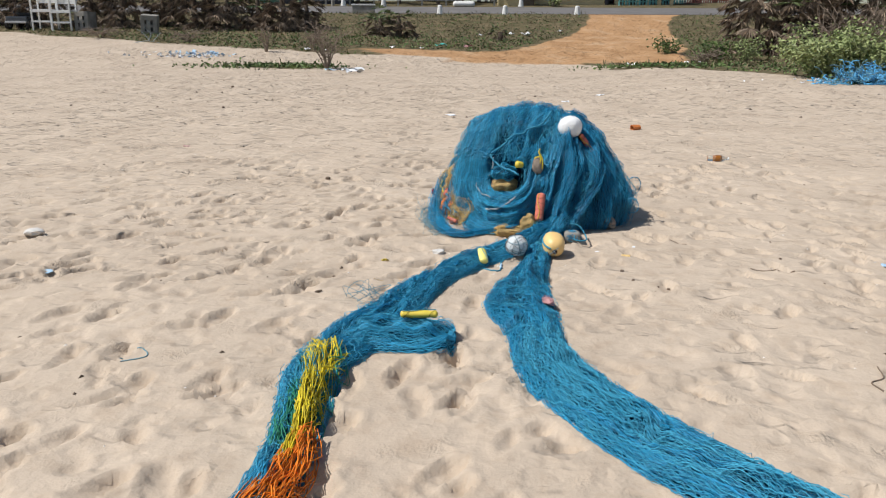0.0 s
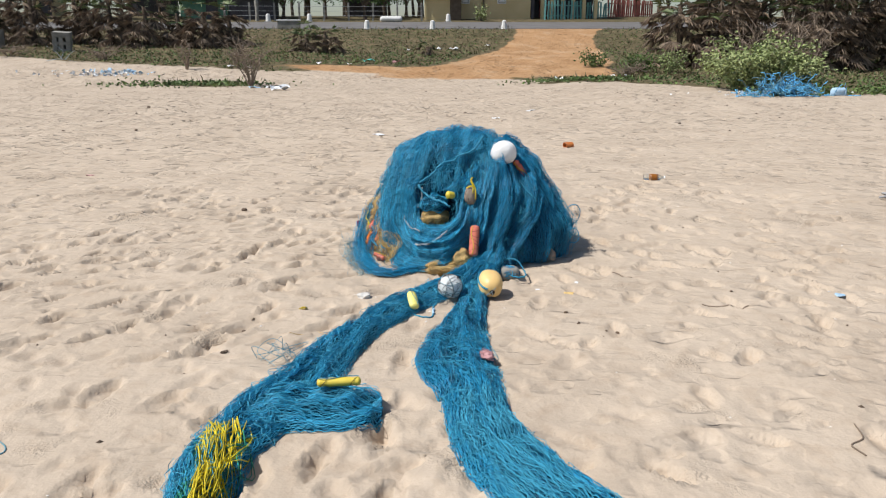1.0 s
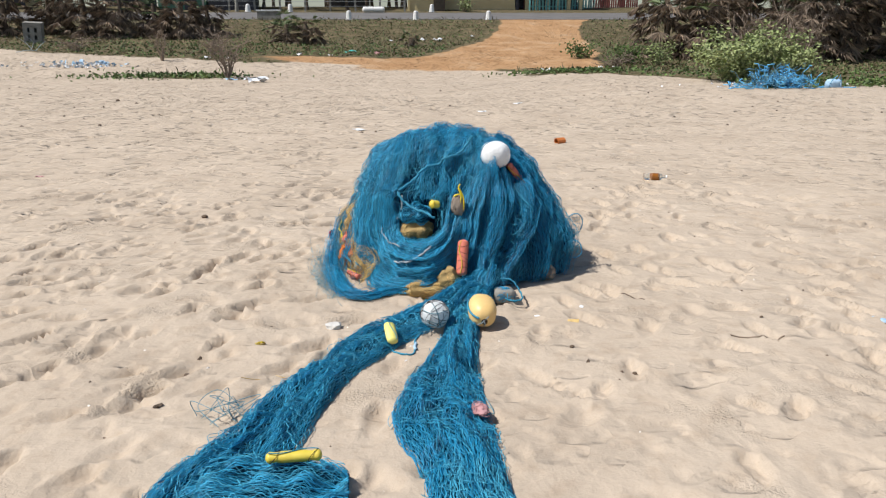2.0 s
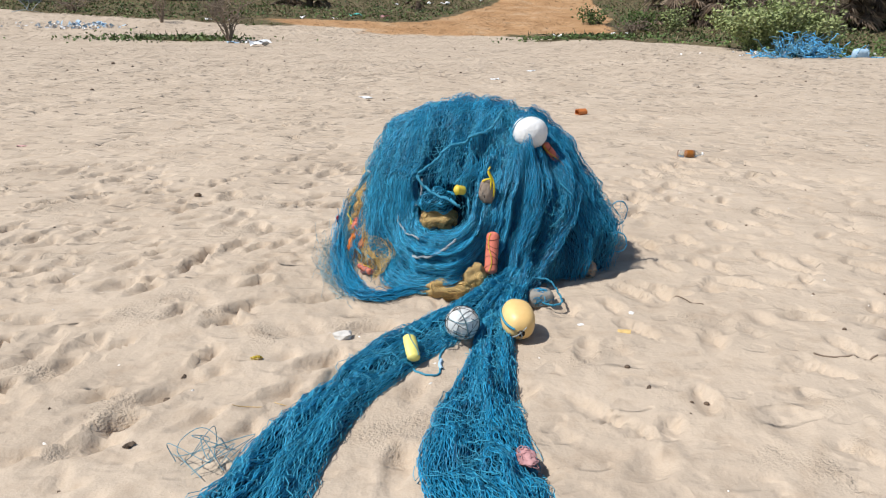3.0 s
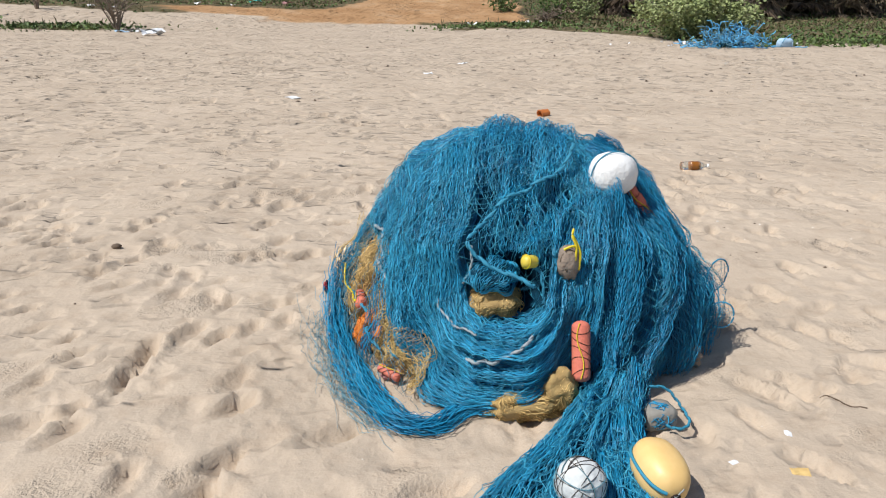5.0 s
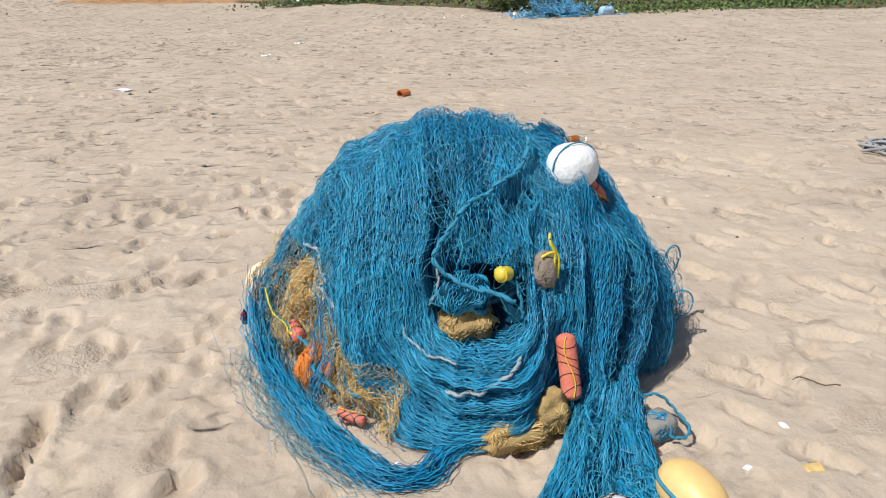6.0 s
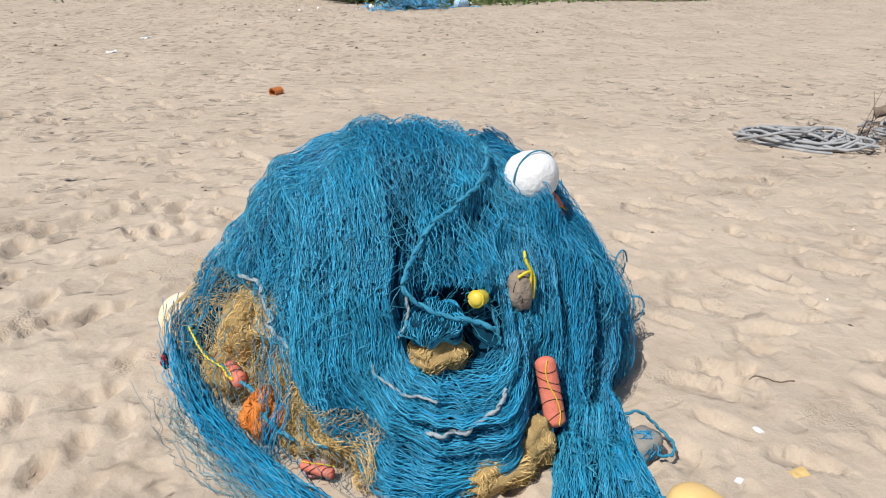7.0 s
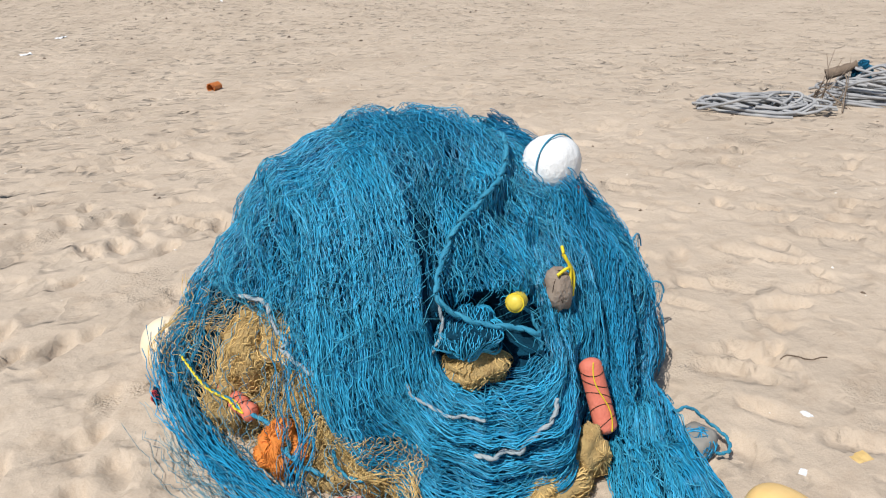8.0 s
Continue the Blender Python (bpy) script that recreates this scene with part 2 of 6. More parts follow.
        l.new(wall.outputs[0], low.inputs[0])
        l.new(tilt.outputs[0], low.inputs[1])
        low2 = n.new("ShaderNodeMath")
        low2.operation = "MULTIPLY"
        l.new(low.outputs[0], low2.inputs[0])
        l.new(some.outputs[0], low2.inputs[1])
        trod = n.new("ShaderNodeMath")
        trod.operation = "MULTIPLY"
        l.new(low2.outputs[0], trod.inputs[0])
        l.new(sep.outputs[2], trod.inputs[1])
        b = n.new("ShaderNodeBump")
        b.inputs["Strength"].default_value, b.inputs["Distance"].default_value = 1.0, deep
        l.new(trod.outputs[0], b.inputs["Height"])
        l.new(before, b.inputs["Normal"])
        return b.outputs[0]
    marks = pits(2.6, 4.6, 0.15, 0.47, 0.050, b0.outputs[0])
    marks = pits(4.6, 8.0, 0.20, 0.45, 0.028, marks)
    b1 = n.new("ShaderNodeBump")
    l.new(marks, b1.inputs["Normal"])
    b1.inputs["Strength"].default_value, b1.inputs["Distance"].default_value = 0.34, 0.03
    l.new(nz(15, 4, 0.6), b1.inputs["Height"])
    clod = n.new("ShaderNodeBump")
    clod.inputs["Distance"].default_value = 0.02
    where = n.new("ShaderNodeMapRange")
    where.inputs["From Min"].default_value, where.inputs["From Max"].default_value = 0.54, 0.66
    l.new(nz(1.7, 4, 0.6), where.inputs["Value"])
    where.inputs["To Max"].default_value = 0.8
    l.new(where.outputs[0], clod.inputs["Strength"])
    l.new(nz(75, 3, 0.6), clod.inputs["Height"])
    l.new(b1.outputs[0], clod.inputs["Normal"])
    b2 = n.new("ShaderNodeBump")
    b2.inputs["Strength"].default_value, b2.inputs["Distance"].default_value = 0.2, 0.003
    l.new(nz(260, 2), b2.inputs["Height"])
    l.new(clod.outputs[0], b2.inputs["Normal"])
    l.new(b2.outputs[0], p.inputs["Normal"])
    return m


GROUND = ground_material()


# ---- building helpers ----
rng = np.random.default_rng(7)


def vnoise(x, y, seed=0):
    """Smooth value noise in 0..1 on arrays."""
    def h(i, j):
        v = np.sin(i * 127.1 + j * 311.7 + seed * 74.7) * 43758.5453
        return v - np.floor(v)
    xi, yi = np.floor(x), np.floor(y)
    fx, fy = x - xi, y - yi
    fx, fy = fx * fx * (3 - 2 * fx), fy * fy * (3 - 2 * fy)
    return (h(xi, yi) * (1 - fx) + h(xi + 1, yi) * fx) * (1 - fy) + (h(xi, yi + 1) * (1 - fx) + h(xi + 1, yi + 1) * fx) * fy


def smooth(a, b, v):
    t = np.clip((v - a) / (b - a), 0, 1)
    return t * t * (3 - 2 * t)


def mesh_of(name, verts, faces, shade=True):
    """A mesh from arrays of places and of triangles or quads."""
    me = bpy.data.meshes.new(name)
    verts, faces = np.asarray(verts, np.float32), np.asarray(faces, np.int32)
    k = faces.shape[1]
    me.vertices.add(len(verts))
    me.vertices.foreach_set("co", verts.ravel())
    me.loops.add(faces.size)
    me.loops.foreach_set("vertex_index", faces.ravel())
    me.polygons.add(len(faces))
    me.polygons.foreach_set("loop_start", np.arange(0, faces.size, k, dtype=np.int32))
    me.polygons.foreach_set("use_smooth", np.full(len(faces), shade))
    me.update(calc_edges=True)
    return me


def part(name, data, mat, parent=None, label=""):
    """Links a bmesh or mesh as one object, under a thing or part where one is given."""
    if isinstance(data, bmesh.types.BMesh):
        me = bpy.data.meshes.new(name)
        data.to_mesh(me)
        data.free()
    else:
        me = data
    if not me.materials:
        me.materials.append(mat)
    ob = new(name, me)
    if parent is not None:
        ob.parent = parent
    if label:
        ob["label"] = label
    return ob


def thing(name, label, category, at=(0, 0, 0), group="", kind=""):
    ob = new(name)
    ob.location = at
    return tagged(ob, label, category, group, kind)


def tubes(name, paths, radius=0.0016, sides=3, taper=False):
    """Thin round strands along paths, each an array of places, as one mesh."""
    V, F, base = [], [], 0
    ang = np.arange(sides) * 2 * np.pi / sides
    for i, p in enumerate(paths):
        p = np.asarray(p, float)
        m = len(p)
        t = np.gradient(p, axis=0)
        t /= np.linalg.norm(t, axis=1)[:, None] + 1e-9
        ref = np.where(np.abs(t[:, 2:3]) > 0.8, np.array([[1.0, 0.2, 0]]), np.array([[0, 0.1, 1.0]]))
        u = np.cross(t, ref)
        u /= np.linalg.norm(u, axis=1)[:, None] + 1e-9
        w = np.cross(t, u)
        r = radius[i] if hasattr(radius, "__len__") else radius
        rr = np.full(m, r)
        if taper:
            rr = r * np.linspace(1, 0.25, m)
        ring = p[:, None] + rr[:, None, None] * (u[:, None] * np.cos(ang)[None, :, None] + w[:, None] * np.sin(ang)[None, :, None])
        V.append(ring.reshape(-1, 3))
        a = (np.arange(m - 1) * sides)[:, None] + np.arange(sides)[None]
        b = (np.arange(m - 1) * sides)[:, None] + (np.arange(sides)[None] + 1) % sides
        F.append(np.stack([a, b, b + sides, a + sides], -1).reshape(-1, 4) + base)
        base += m * sides
    return mesh_of(name, np.concatenate(V), np.concatenate(F))


def resample(p, step):
    p = np.asarray(p, float)
    d = np.concatenate([[0], np.cumsum(np.linalg.norm(np.diff(p, axis=0), axis=1))])
    k = max(3, int(d[-1] / step) + 1)
    q = np.linspace(0, d[-1], k)
    return np.stack([np.interp(q, d, p[:, i]) for i in range(p.shape[1])], 1)


def spline(pts, n):
    """A smooth line through a few places (Catmull-Rom)."""
    p = np.asarray(pts, float)
    p = np.vstack([2 * p[0] - p[1], p, 2 * p[-1] - p[-2]])
    out = []
    for u in np.linspace(0, len(p) - 3 - 1e-6, n):
        i = int(u)
        f = u - i
        a, b, c, d = p[i:i + 4]
        out.append(0.5 * (2 * b + (c - a) * f + (2 * a - 5 * b + 4 * c - d) * f * f + (3 * b - a - 3 * c + d) * f ** 3))
    return np.array(out)


def jitter(p, zig, drift):
    """The zigzag and drift of net twine."""
    m = len(p)
    z = rng.normal(0, zig, (m, 3))
    z[::2] *= -0.6
    k = max(4, m // 6)
    coarse = rng.normal(0, drift, (k, 3))
    x = np.linspace(0, k - 1, m)
    d = np.stack([np.interp(x, np.arange(k), coarse[:, i]) for i in range(3)], 1)
    return p + z + d


def box_bm(x0, y0, z0, x1, y1, z1, bevel=0.0):
    bm = bmesh.new()
    bmesh.ops.create_cube(bm, size=1, matrix=Matrix.Translation(((x0 + x1) / 2, (y0 + y1) / 2, (z0 + z1) / 2)) @ Matrix.Diagonal((x1 - x0, y1 - y0, z1 - z0, 1)))
    if bevel:
        bmesh.ops.bevel(bm, geom=bm.edges[:], offset=bevel, segments=2, affect="EDGES", profile=0.6)
    return bm


def lump_bm(r, squash=(1, 1, 1), rough=0.08, freq=3.0, sub=3, power=2.0):
    """A rounded, uneven lump; power over 2 makes it blockier."""
    bm = bmesh.new()
    bmesh.ops.create_icosphere(bm, subdivisions=sub, radius=1.0)
    for v in bm.verts:
        c = v.co.normalized()
        k = (abs(c.x) ** power + abs(c.y) ** power + abs(c.z) ** power) ** (-1 / power)
        k *= 1 + rough * noise.noise(c * freq + Vector((r * 91, 0, 3)))
        v.co = Vector((c.x * squash[0], c.y * squash[1], c.z * squash[2])) * k * r
    for f in bm.faces:
        f.smooth = True
    return bm


def capsule_bm(length, r, seg=20, flat=1.0, groove=0.0):
    """A rod with rounded ends along x, with a groove near both ends where wished."""
    bm = bmesh.new()
    rings = []
    body = [(-length / 2 + r * 0.7 * (1 - math.cos(math.pi / 2 * k / 6)), r * max(0.04, math.sin(math.pi / 2 * k / 6))) for k in range(7)]
    mid = [(-length / 2 + r * 0.7 + (length - 1.4 * r) * k / 8, r) for k in range(1, 8)]
    tail = [(-x, q) for x, q in reversed(body)]
    prof = body + mid + tail
    for x, q in prof:
        if groove and abs(abs(x) - length * 0.33) < length * 0.03:
            q -= groove
        rings.append([bm.verts.new((x, q * math.cos(2 * math.pi * j / seg), flat * q * math.sin(2 * math.pi * j / seg))) for j in range(seg)])
    for a, b in zip(rings, rings[1:]):
        for j in range(seg):
            bm.faces.new((a[j], a[(j + 1) % seg], b[(j + 1) % seg], b[j])).smooth = True
    bm.faces.new(rings[0][::-1])
    bm.faces.new(rings[-1])
    return bm


# ---- ground ----
def land(x, y):
    """The broad lie of the land: level beach, a rise, the road's bank, the fields behind."""
    edge = 31 + 1.5 * np.sin(x * 0.11)
    z = 0.085 * np.maximum(0, y - edge) * smooth(edge - 2, edge + 6, y)
    top = 2.45 + 0.085 * (y - 54)
    k = smooth(46, 53.5, y)
    z = np.minimum(z, 1.95) * (1 - k) + k * np.minimum(top, 3.9)
    z = np.where(y < 20, 0.0, z)
    return z + 0.18 * smooth(14, 21, y) * smooth(4, 9, x) * (1 - smooth(30, 40, y))


def growing(a, b, step, grow, lo, hi):
    mid = list(np.arange(a, b, step))
    s, v = step, mid[-1]
    up = []
    while v < hi:
        s = step + grow * (v - b) if v - b < 55 else s * 1.25
        v += max(s, step)
        up.append(v)
    s, v = step, a
    dn = []
    while v > lo:
        s = step + grow * (a - v) if a - v < 45 else s * 1.25
        v -= max(s, step)
        dn.append(v)
    return np.array(dn[::-1] + mid + up)


gx = growing(-2.4, 3.0, 0.022, 0.021, -2200, 2200)
gy = growing(2.2, 8.6, 0.022, 0.021, -400, 2600)
GX, GY = np.meshgrid(gx, gy)


def sand_relief():
    """Trodden sand: soft swells and shallow footprints with a crisp lip."""
    near = 1 - smooth(22, 34, np.hypot(GX, GY - 3))
    z = 0.022 * (vnoise(GX * 1.0, GY * 1.2, 1) - 0.5) + 0.014 * (vnoise(GX * 2.6 + 0.4 * GY, GY * 3.0, 2) - 0.5)
    z += 0.006 * (vnoise(GX * 7.3, GY * 8.1, 3) - 0.5)
    z *= near
    r = np.random.default_rng(3)
    n = 3400
    px, py = r.uniform(-9, 10, n), r.uniform(0.8, 24, n)
    px[:1250], py[:1250] = r.uniform(-3.6, 4.4, 1250), r.uniform(1.4, 9.4, 1250)
    for i in range(n):
        calm = px[i] > 0.7 and py[i] < 5.2
        kind = r.random()
        fresh = kind < (0.2 if calm else 0.5)
        big = r.uniform(0.10, 0.16) if fresh else r.uniform(0.06, 0.14)
        deep = r.uniform(0.024, 0.040) if fresh else r.uniform(0.008, 0.020)
        deep *= 1.4 if px[i] < 0.2 and py[i] < 7 else 1.0
        slim = r.uniform(0.36, 0.48) if fresh else r.uniform(0.4, 0.8)
        a = (r.normal(0.95, 0.45) if px[i] < 0.8 else r.normal(1.9, 0.7)) if fresh else r.uniform(0, math.pi)
        i0, i1 = np.searchsorted(gx, [px[i] - 0.35, px[i] + 0.35])
        j0, j1 = np.searchsorted(gy, [py[i] - 0.35, py[i] + 0.35])
        if i1 - i0 < 3 or j1 - j0 < 3:
            continue
        X, Y = GX[j0:j1, i0:i1] - px[i], GY[j0:j1, i0:i1] - py[i]
        u, v = (X * math.cos(a) + Y * math.sin(a)) / big, (-X * math.sin(a) + Y * math.cos(a)) / (big * slim)
        v = v / (0.86 + 0.16 * np.clip(u, -1, 1)) + 0.18 * np.sin(u * 1.5 + i)
        th = np.arctan2(v, u)
        d = np.sqrt(u * u + v * v) * (1 + 0.07 * np.sin(3 * th + i) + 0.05 * np.sin(7 * th + 2 * i))
        lo = 0.80 if fresh else 0.4
        lean = np.clip((X * 0.96 + Y * 0.28) / (big * 0.75), -1, 1)
        z[j0:j1, i0:i1] += -deep * (1 - smooth(lo, 1.06, d)) * (0.55 + 0.55 * lean) + 0.30 * deep * np.exp(-((d - 1.18) / 0.2) ** 2) * (0.5 + 0.5 * np.sin(i + th))
    return z * 1.15


def zones(x, y):
    """How far grass earth and red track cover the ground."""
    w = 2.2 * (vnoise(x * 0.25, y * 0.25, 8) - 0.5)
    start = np.interp(x, [-40, -24, -15, -8, 0, 6, 9, 12, 20, 60], [47, 44, 38, 35.5, 36, 33, 28, 21.8, 20.2, 20])
    grass = smooth(start - 1.2 + w, start + 1.6 + w, y)
    patch = np.exp(-((x + 6.5) / 1.9) ** 2 - ((y - 31.5) / 1.1) ** 2) + np.exp(-((x - 8.0) / 2.2) ** 2 - ((y - 30) / 1.0) ** 2)
    grass = np.maximum(grass, smooth(0.25, 0.7, patch))
    c = np.interp(y, [30, 36, 44, 54, 56], [3.0, 6.0, 9.5, 12.5, 12.8])
    half = np.interp(y, [30, 33, 37, 44, 50, 56], [5.5, 6.0, 4.2, 3.0, 2.4, 3.2])
    red = 1 - smooth(0.75, 1.25, np.abs(x - c + 0.5 * w) / half)
    red = red * smooth(32, 35.5, y) * (1 - smooth(55, 56.5, y))
    left = (1 - smooth(0.6, 1.6, np.abs(y - 36.0 + 0.12 * (x - 2)))) * smooth(-8, -1, x) * (1 - smooth(4, 7, x))
    return grass, np.maximum(red, 0.85 * left)


gz = land(GX, GY) + sand_relief() * (GY < 45)
g_grass, g_red = zones(GX, GY)
gz += g_grass * 0.10 * (vnoise(GX * 1.7, GY * 1.7, 11) - 0.3) * (GY < 54)
ny, nx = GX.shape
idx = np.arange(nx * ny).reshape(ny, nx)
gm = mesh_of("ground", np.stack([GX, GY, gz], -1).reshape(-1, 3), np.stack([idx[:-1, :-1], idx[:-1, 1:], idx[1:, 1:], idx[1:, :-1]], -1).reshape(-1, 4))
layer = gm.color_attributes.new("zone", "FLOAT_COLOR", "POINT")
g_trod = (0.34 + 0.72 * smooth(3, 9, np.hypot(GX - 0.3, GY - 4.5))) * (1 - 0.38 * smooth(1, 4, GX) * (1 - smooth(12, 22, GY))) * (0.6 + 0.8 * vnoise(GX * 0.5, GY * 0.5, 12))
layer.data.foreach_set("color", np.stack([g_grass, g_red, g_trod, 0 * g_red + 1], -1).astype(np.float32).ravel())
tagged(part("ground", gm, GROUND), "pale trodden beach sand rising to grass and a red dirt track", "ground", kind="structure")


def ground_z(x, y):
    """The ground's height at a place."""
    i = int(np.clip(np.searchsorted(gx, x) - 1, 0, nx - 2))
    j = int(np.clip(np.searchsorted(gy, y) - 1, 0, ny - 2))
    fx, fy = (x - gx[i]) / (gx[i + 1] - gx[i]), (y - gy[j]) / (gy[j + 1] - gy[j])
    return float((gz[j, i] * (1 - fx) + gz[j, i + 1] * fx) * (1 - fy) + (gz[j + 1, i] * (1 - fx) + gz[j + 1, i + 1] * fx) * fy)


def ground_zs(x, y):
    i = np.clip(np.searchsorted(gx, x) - 1, 0, nx - 2)
    j = np.clip(np.searchsorted(gy, y) - 1, 0, ny - 2)
    fx, fy = np.clip((x - gx[i]) / (gx[i + 1] - gx[i]), 0, 1), np.clip((y - gy[j]) / (gy[j + 1] - gy[j]), 0, 1)
    return (gz[j, i] * (1 - fx) + gz[j, i + 1] * fx) * (1 - fy) + (gz[j + 1, i] * (1 - fx) + gz[j + 1, i + 1] * fx) * fy


# ---- the heap of net ----
HEAP = np.array([0.76, 6.436])
HEAP_H = 0.98
R_DEG = np.array([-180, -135, -100, -70, -45, -15, 45, 90, 135, 180.0])
R_LEN = np.array([0.76, 0.70, 0.53, 0.565, 0.58, 0.83, 0.84, 0.90, 1.07, 0.76])
Q_VAL = np.array([2.7, 1.6, 2.9, 2.4, 2.2, 2.4, 1.7, 2.1, 1.7, 2.7])
P_VAL = np.array([2.2, 2.0, 2.0, 1.7, 1.2, 0.95, 1.6, 2.0, 2.0, 2.2])
EYE_A, EYE_Z = -16.0, 0.44


def side_hollow(al, z):
    """The three-cornered opening in the heap's side."""
    right = -80 + (0.49 - z) * 95
    return smooth(-110, -102, al) * (1 - smooth(right - 9, right, al)) * (1 - smooth(0.42, 0.49, z))


def drape(z, lat):
    """The broad smooth column of net beside the hollow."""
    return (1 - smooth(-0.265, -0.235, lat)) * smooth(0.2, 0.4, z)


def layers(al, z, lat):
    """Sheets of net that lie proud of the rumpled middle: one round the hollow, one falling beside it."""
    rho = np.sqrt(((al - EYE_A) / 19.0) ** 2 + ((z - EYE_Z) / 0.14) ** 2)
    left = drape(z, lat)
    under = smooth(0.98, 1.15, rho) * (1 - smooth(0.34, 0.44, z))
    ring = np.maximum(left, under) * (1 - smooth(17, 27, al))
    fall = smooth(0, 6, al - 21 - 32 * z) * (1 - smooth(0.48, 0.72, z))
    sunk = 0.085 * np.exp(-((al + 33) / 17.0) ** 2) * smooth(0.03, 0.15, z) * (1 - smooth(0.42, 0.56, z))
    sunk = sunk + 0.06 * np.exp(-((al - 17) / 7.0) ** 2) * smooth(0.07, 0.12, z) * (1 - smooth(0.32, 0.40, z))
    sunk = sunk + 0.06 * np.exp(-((al + 14) / 24.0) ** 2) * smooth(0.55, 0.65, z) * (1 - smooth(0.80, 0.92, z))
    return 0.03 * ring + 0.035 * fall - 0.015 * (1 - ring) * (1 - fall) - sunk


def eye_hollow(al, z):
    return np.exp(-(((al - EYE_A) / 14.5) ** 2 + ((z - EYE_Z) / 0.115) ** 2) ** 1.8)


def heap_r(al, z):
    """The heap's radius at the bearing al (degrees, 0 towards the walker) and height z."""
    a = (al - 110 + 180) % 360 - 180
    R, q = np.interp(a, R_DEG, R_LEN), np.interp(a, R_DEG, Q_VAL)
    R = R * (1 - 0.06 * np.exp(-((a + 12) / 45.0) ** 2) * (1 - smooth(0.0, 0.26, z)))
    return R * np.clip(1 - np.clip(z / HEAP_H, 0, 1) ** q, 0, 1) ** (1 / np.interp(a, R_DEG, P_VAL))


def heap_at(al, z, off=0.0, hollow=True):
    """A place on the heap, with its leaning middle, folds and hollows; off lifts it from the surface."""
    al, z = np.asarray(al, float), np.asarray(z, float)
    a = np.radians(al - 110)
    t = np.clip(z / HEAP_H, 0, 1)
    r = heap_r(al, z)
    cx, cy = HEAP[0] + 0.103 * t, HEAP[1] + 0.22 * t ** 1.2
    x, y = cx + r * np.cos(a), cy + r * np.sin(a)
    d = np.stack([x - cx, y - cy, np.maximum(z - 0.30, 0) * 0.9 + 0 * x], -1)
    d /= np.linalg.norm(d, axis=-1)[..., None] + 1e-6
    lat = (x - HEAP[0]) * 0.93 - (y - HEAP[1]) * 0.36
    fold = 0.075 * (vnoise(lat * 5.2 + 0.6 * z + 20, z * 1.6 + 3, 21) - 0.5) + (0.075 - 0.05 * smooth(0.6, 0.85, z)) * (vnoise(lat * 13 + 50, z * 2.6 + 8, 22) - 0.5) + 0.045 * (vnoise(x * 7 + 30, y * 7 + z * 6, 23) - 0.5)
    fold = fold + 0.034 * (vnoise(lat * 30 + 80, z * 5, 24) - 0.5)
    front = (al > -70) & (al < 110)
    fold = fold * np.where(front, 1 - 0.65 * drape(z, lat), 1)
    push = np.where(front, layers(al, z, lat), 0.0) - 0.043 + fold * (0.35 + 0.65 * smooth(0.0, 0.15, z)) + off
    if hollow:
        push = push - 0.18 * eye_hollow(al, z) - 0.13 * side_hollow(al, z)
    return np.stack([x, y, z + 0 * x], -1) + d * push[..., None]


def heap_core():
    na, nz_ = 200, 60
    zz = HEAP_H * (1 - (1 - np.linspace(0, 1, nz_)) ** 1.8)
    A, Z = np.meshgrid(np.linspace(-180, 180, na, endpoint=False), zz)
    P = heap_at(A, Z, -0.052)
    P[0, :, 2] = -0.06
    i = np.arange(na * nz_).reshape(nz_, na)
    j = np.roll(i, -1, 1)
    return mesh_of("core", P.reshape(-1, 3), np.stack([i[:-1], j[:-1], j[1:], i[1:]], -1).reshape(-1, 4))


net_heap = thing("fishing_net_heap", "tall heap of teal blue fishing net piled on beach sand", "fishing net", (HEAP[0], HEAP[1], 0))
INV = Matrix.Translation((-HEAP[0], -HEAP[1], 0))


def heap_part(name, me, mat, label="", kind=""):
    me.transform(INV)
    ob = part(name, me, mat, net_heap, label)
    return tagged(ob, kind=kind)


# The core's dark colour puts shade into the gaps between the strands.
heap_part("core", heap_core(), NET_CORE, "packed inside of the net, coloured dark for shade between strands")
STEP = 0.036


def strand(al, z, lo, hi, zig=0.0050, drift=0.008, step=STEP, hollow=True):
    p = resample(heap_at(al, z, rng.uniform(lo, hi), hollow), step)
    p = jitter(p, zig, drift)
    p[:, 2] = np.maximum(p[:, 2], ground_zs(p[:, 0], p[:, 1]) + 0.004)
    return p


VIEW_A = -8.0


def climb(aL, zc, zt, draw_in):
    """A leg of twine that rises straight from (aL, zc) over the top, side by side with its neighbours."""
    z = np.linspace(zc, zt, 26)
    r0 = float(heap_r(np.array(aL), np.array(zc)))
    s = r0 * math.sin(radians(aL - VIEW_A)) * (1 - draw_in * (z - zc) / (HEAP_H - zc))
    ratio = s / np.maximum(heap_r(np.full(len(z), aL), z), 0.02)
    keep = np.abs(ratio) < 0.97
    return VIEW_A + np.degrees(np.arcsin(np.clip(ratio, -1, 1)))[keep], z[keep]


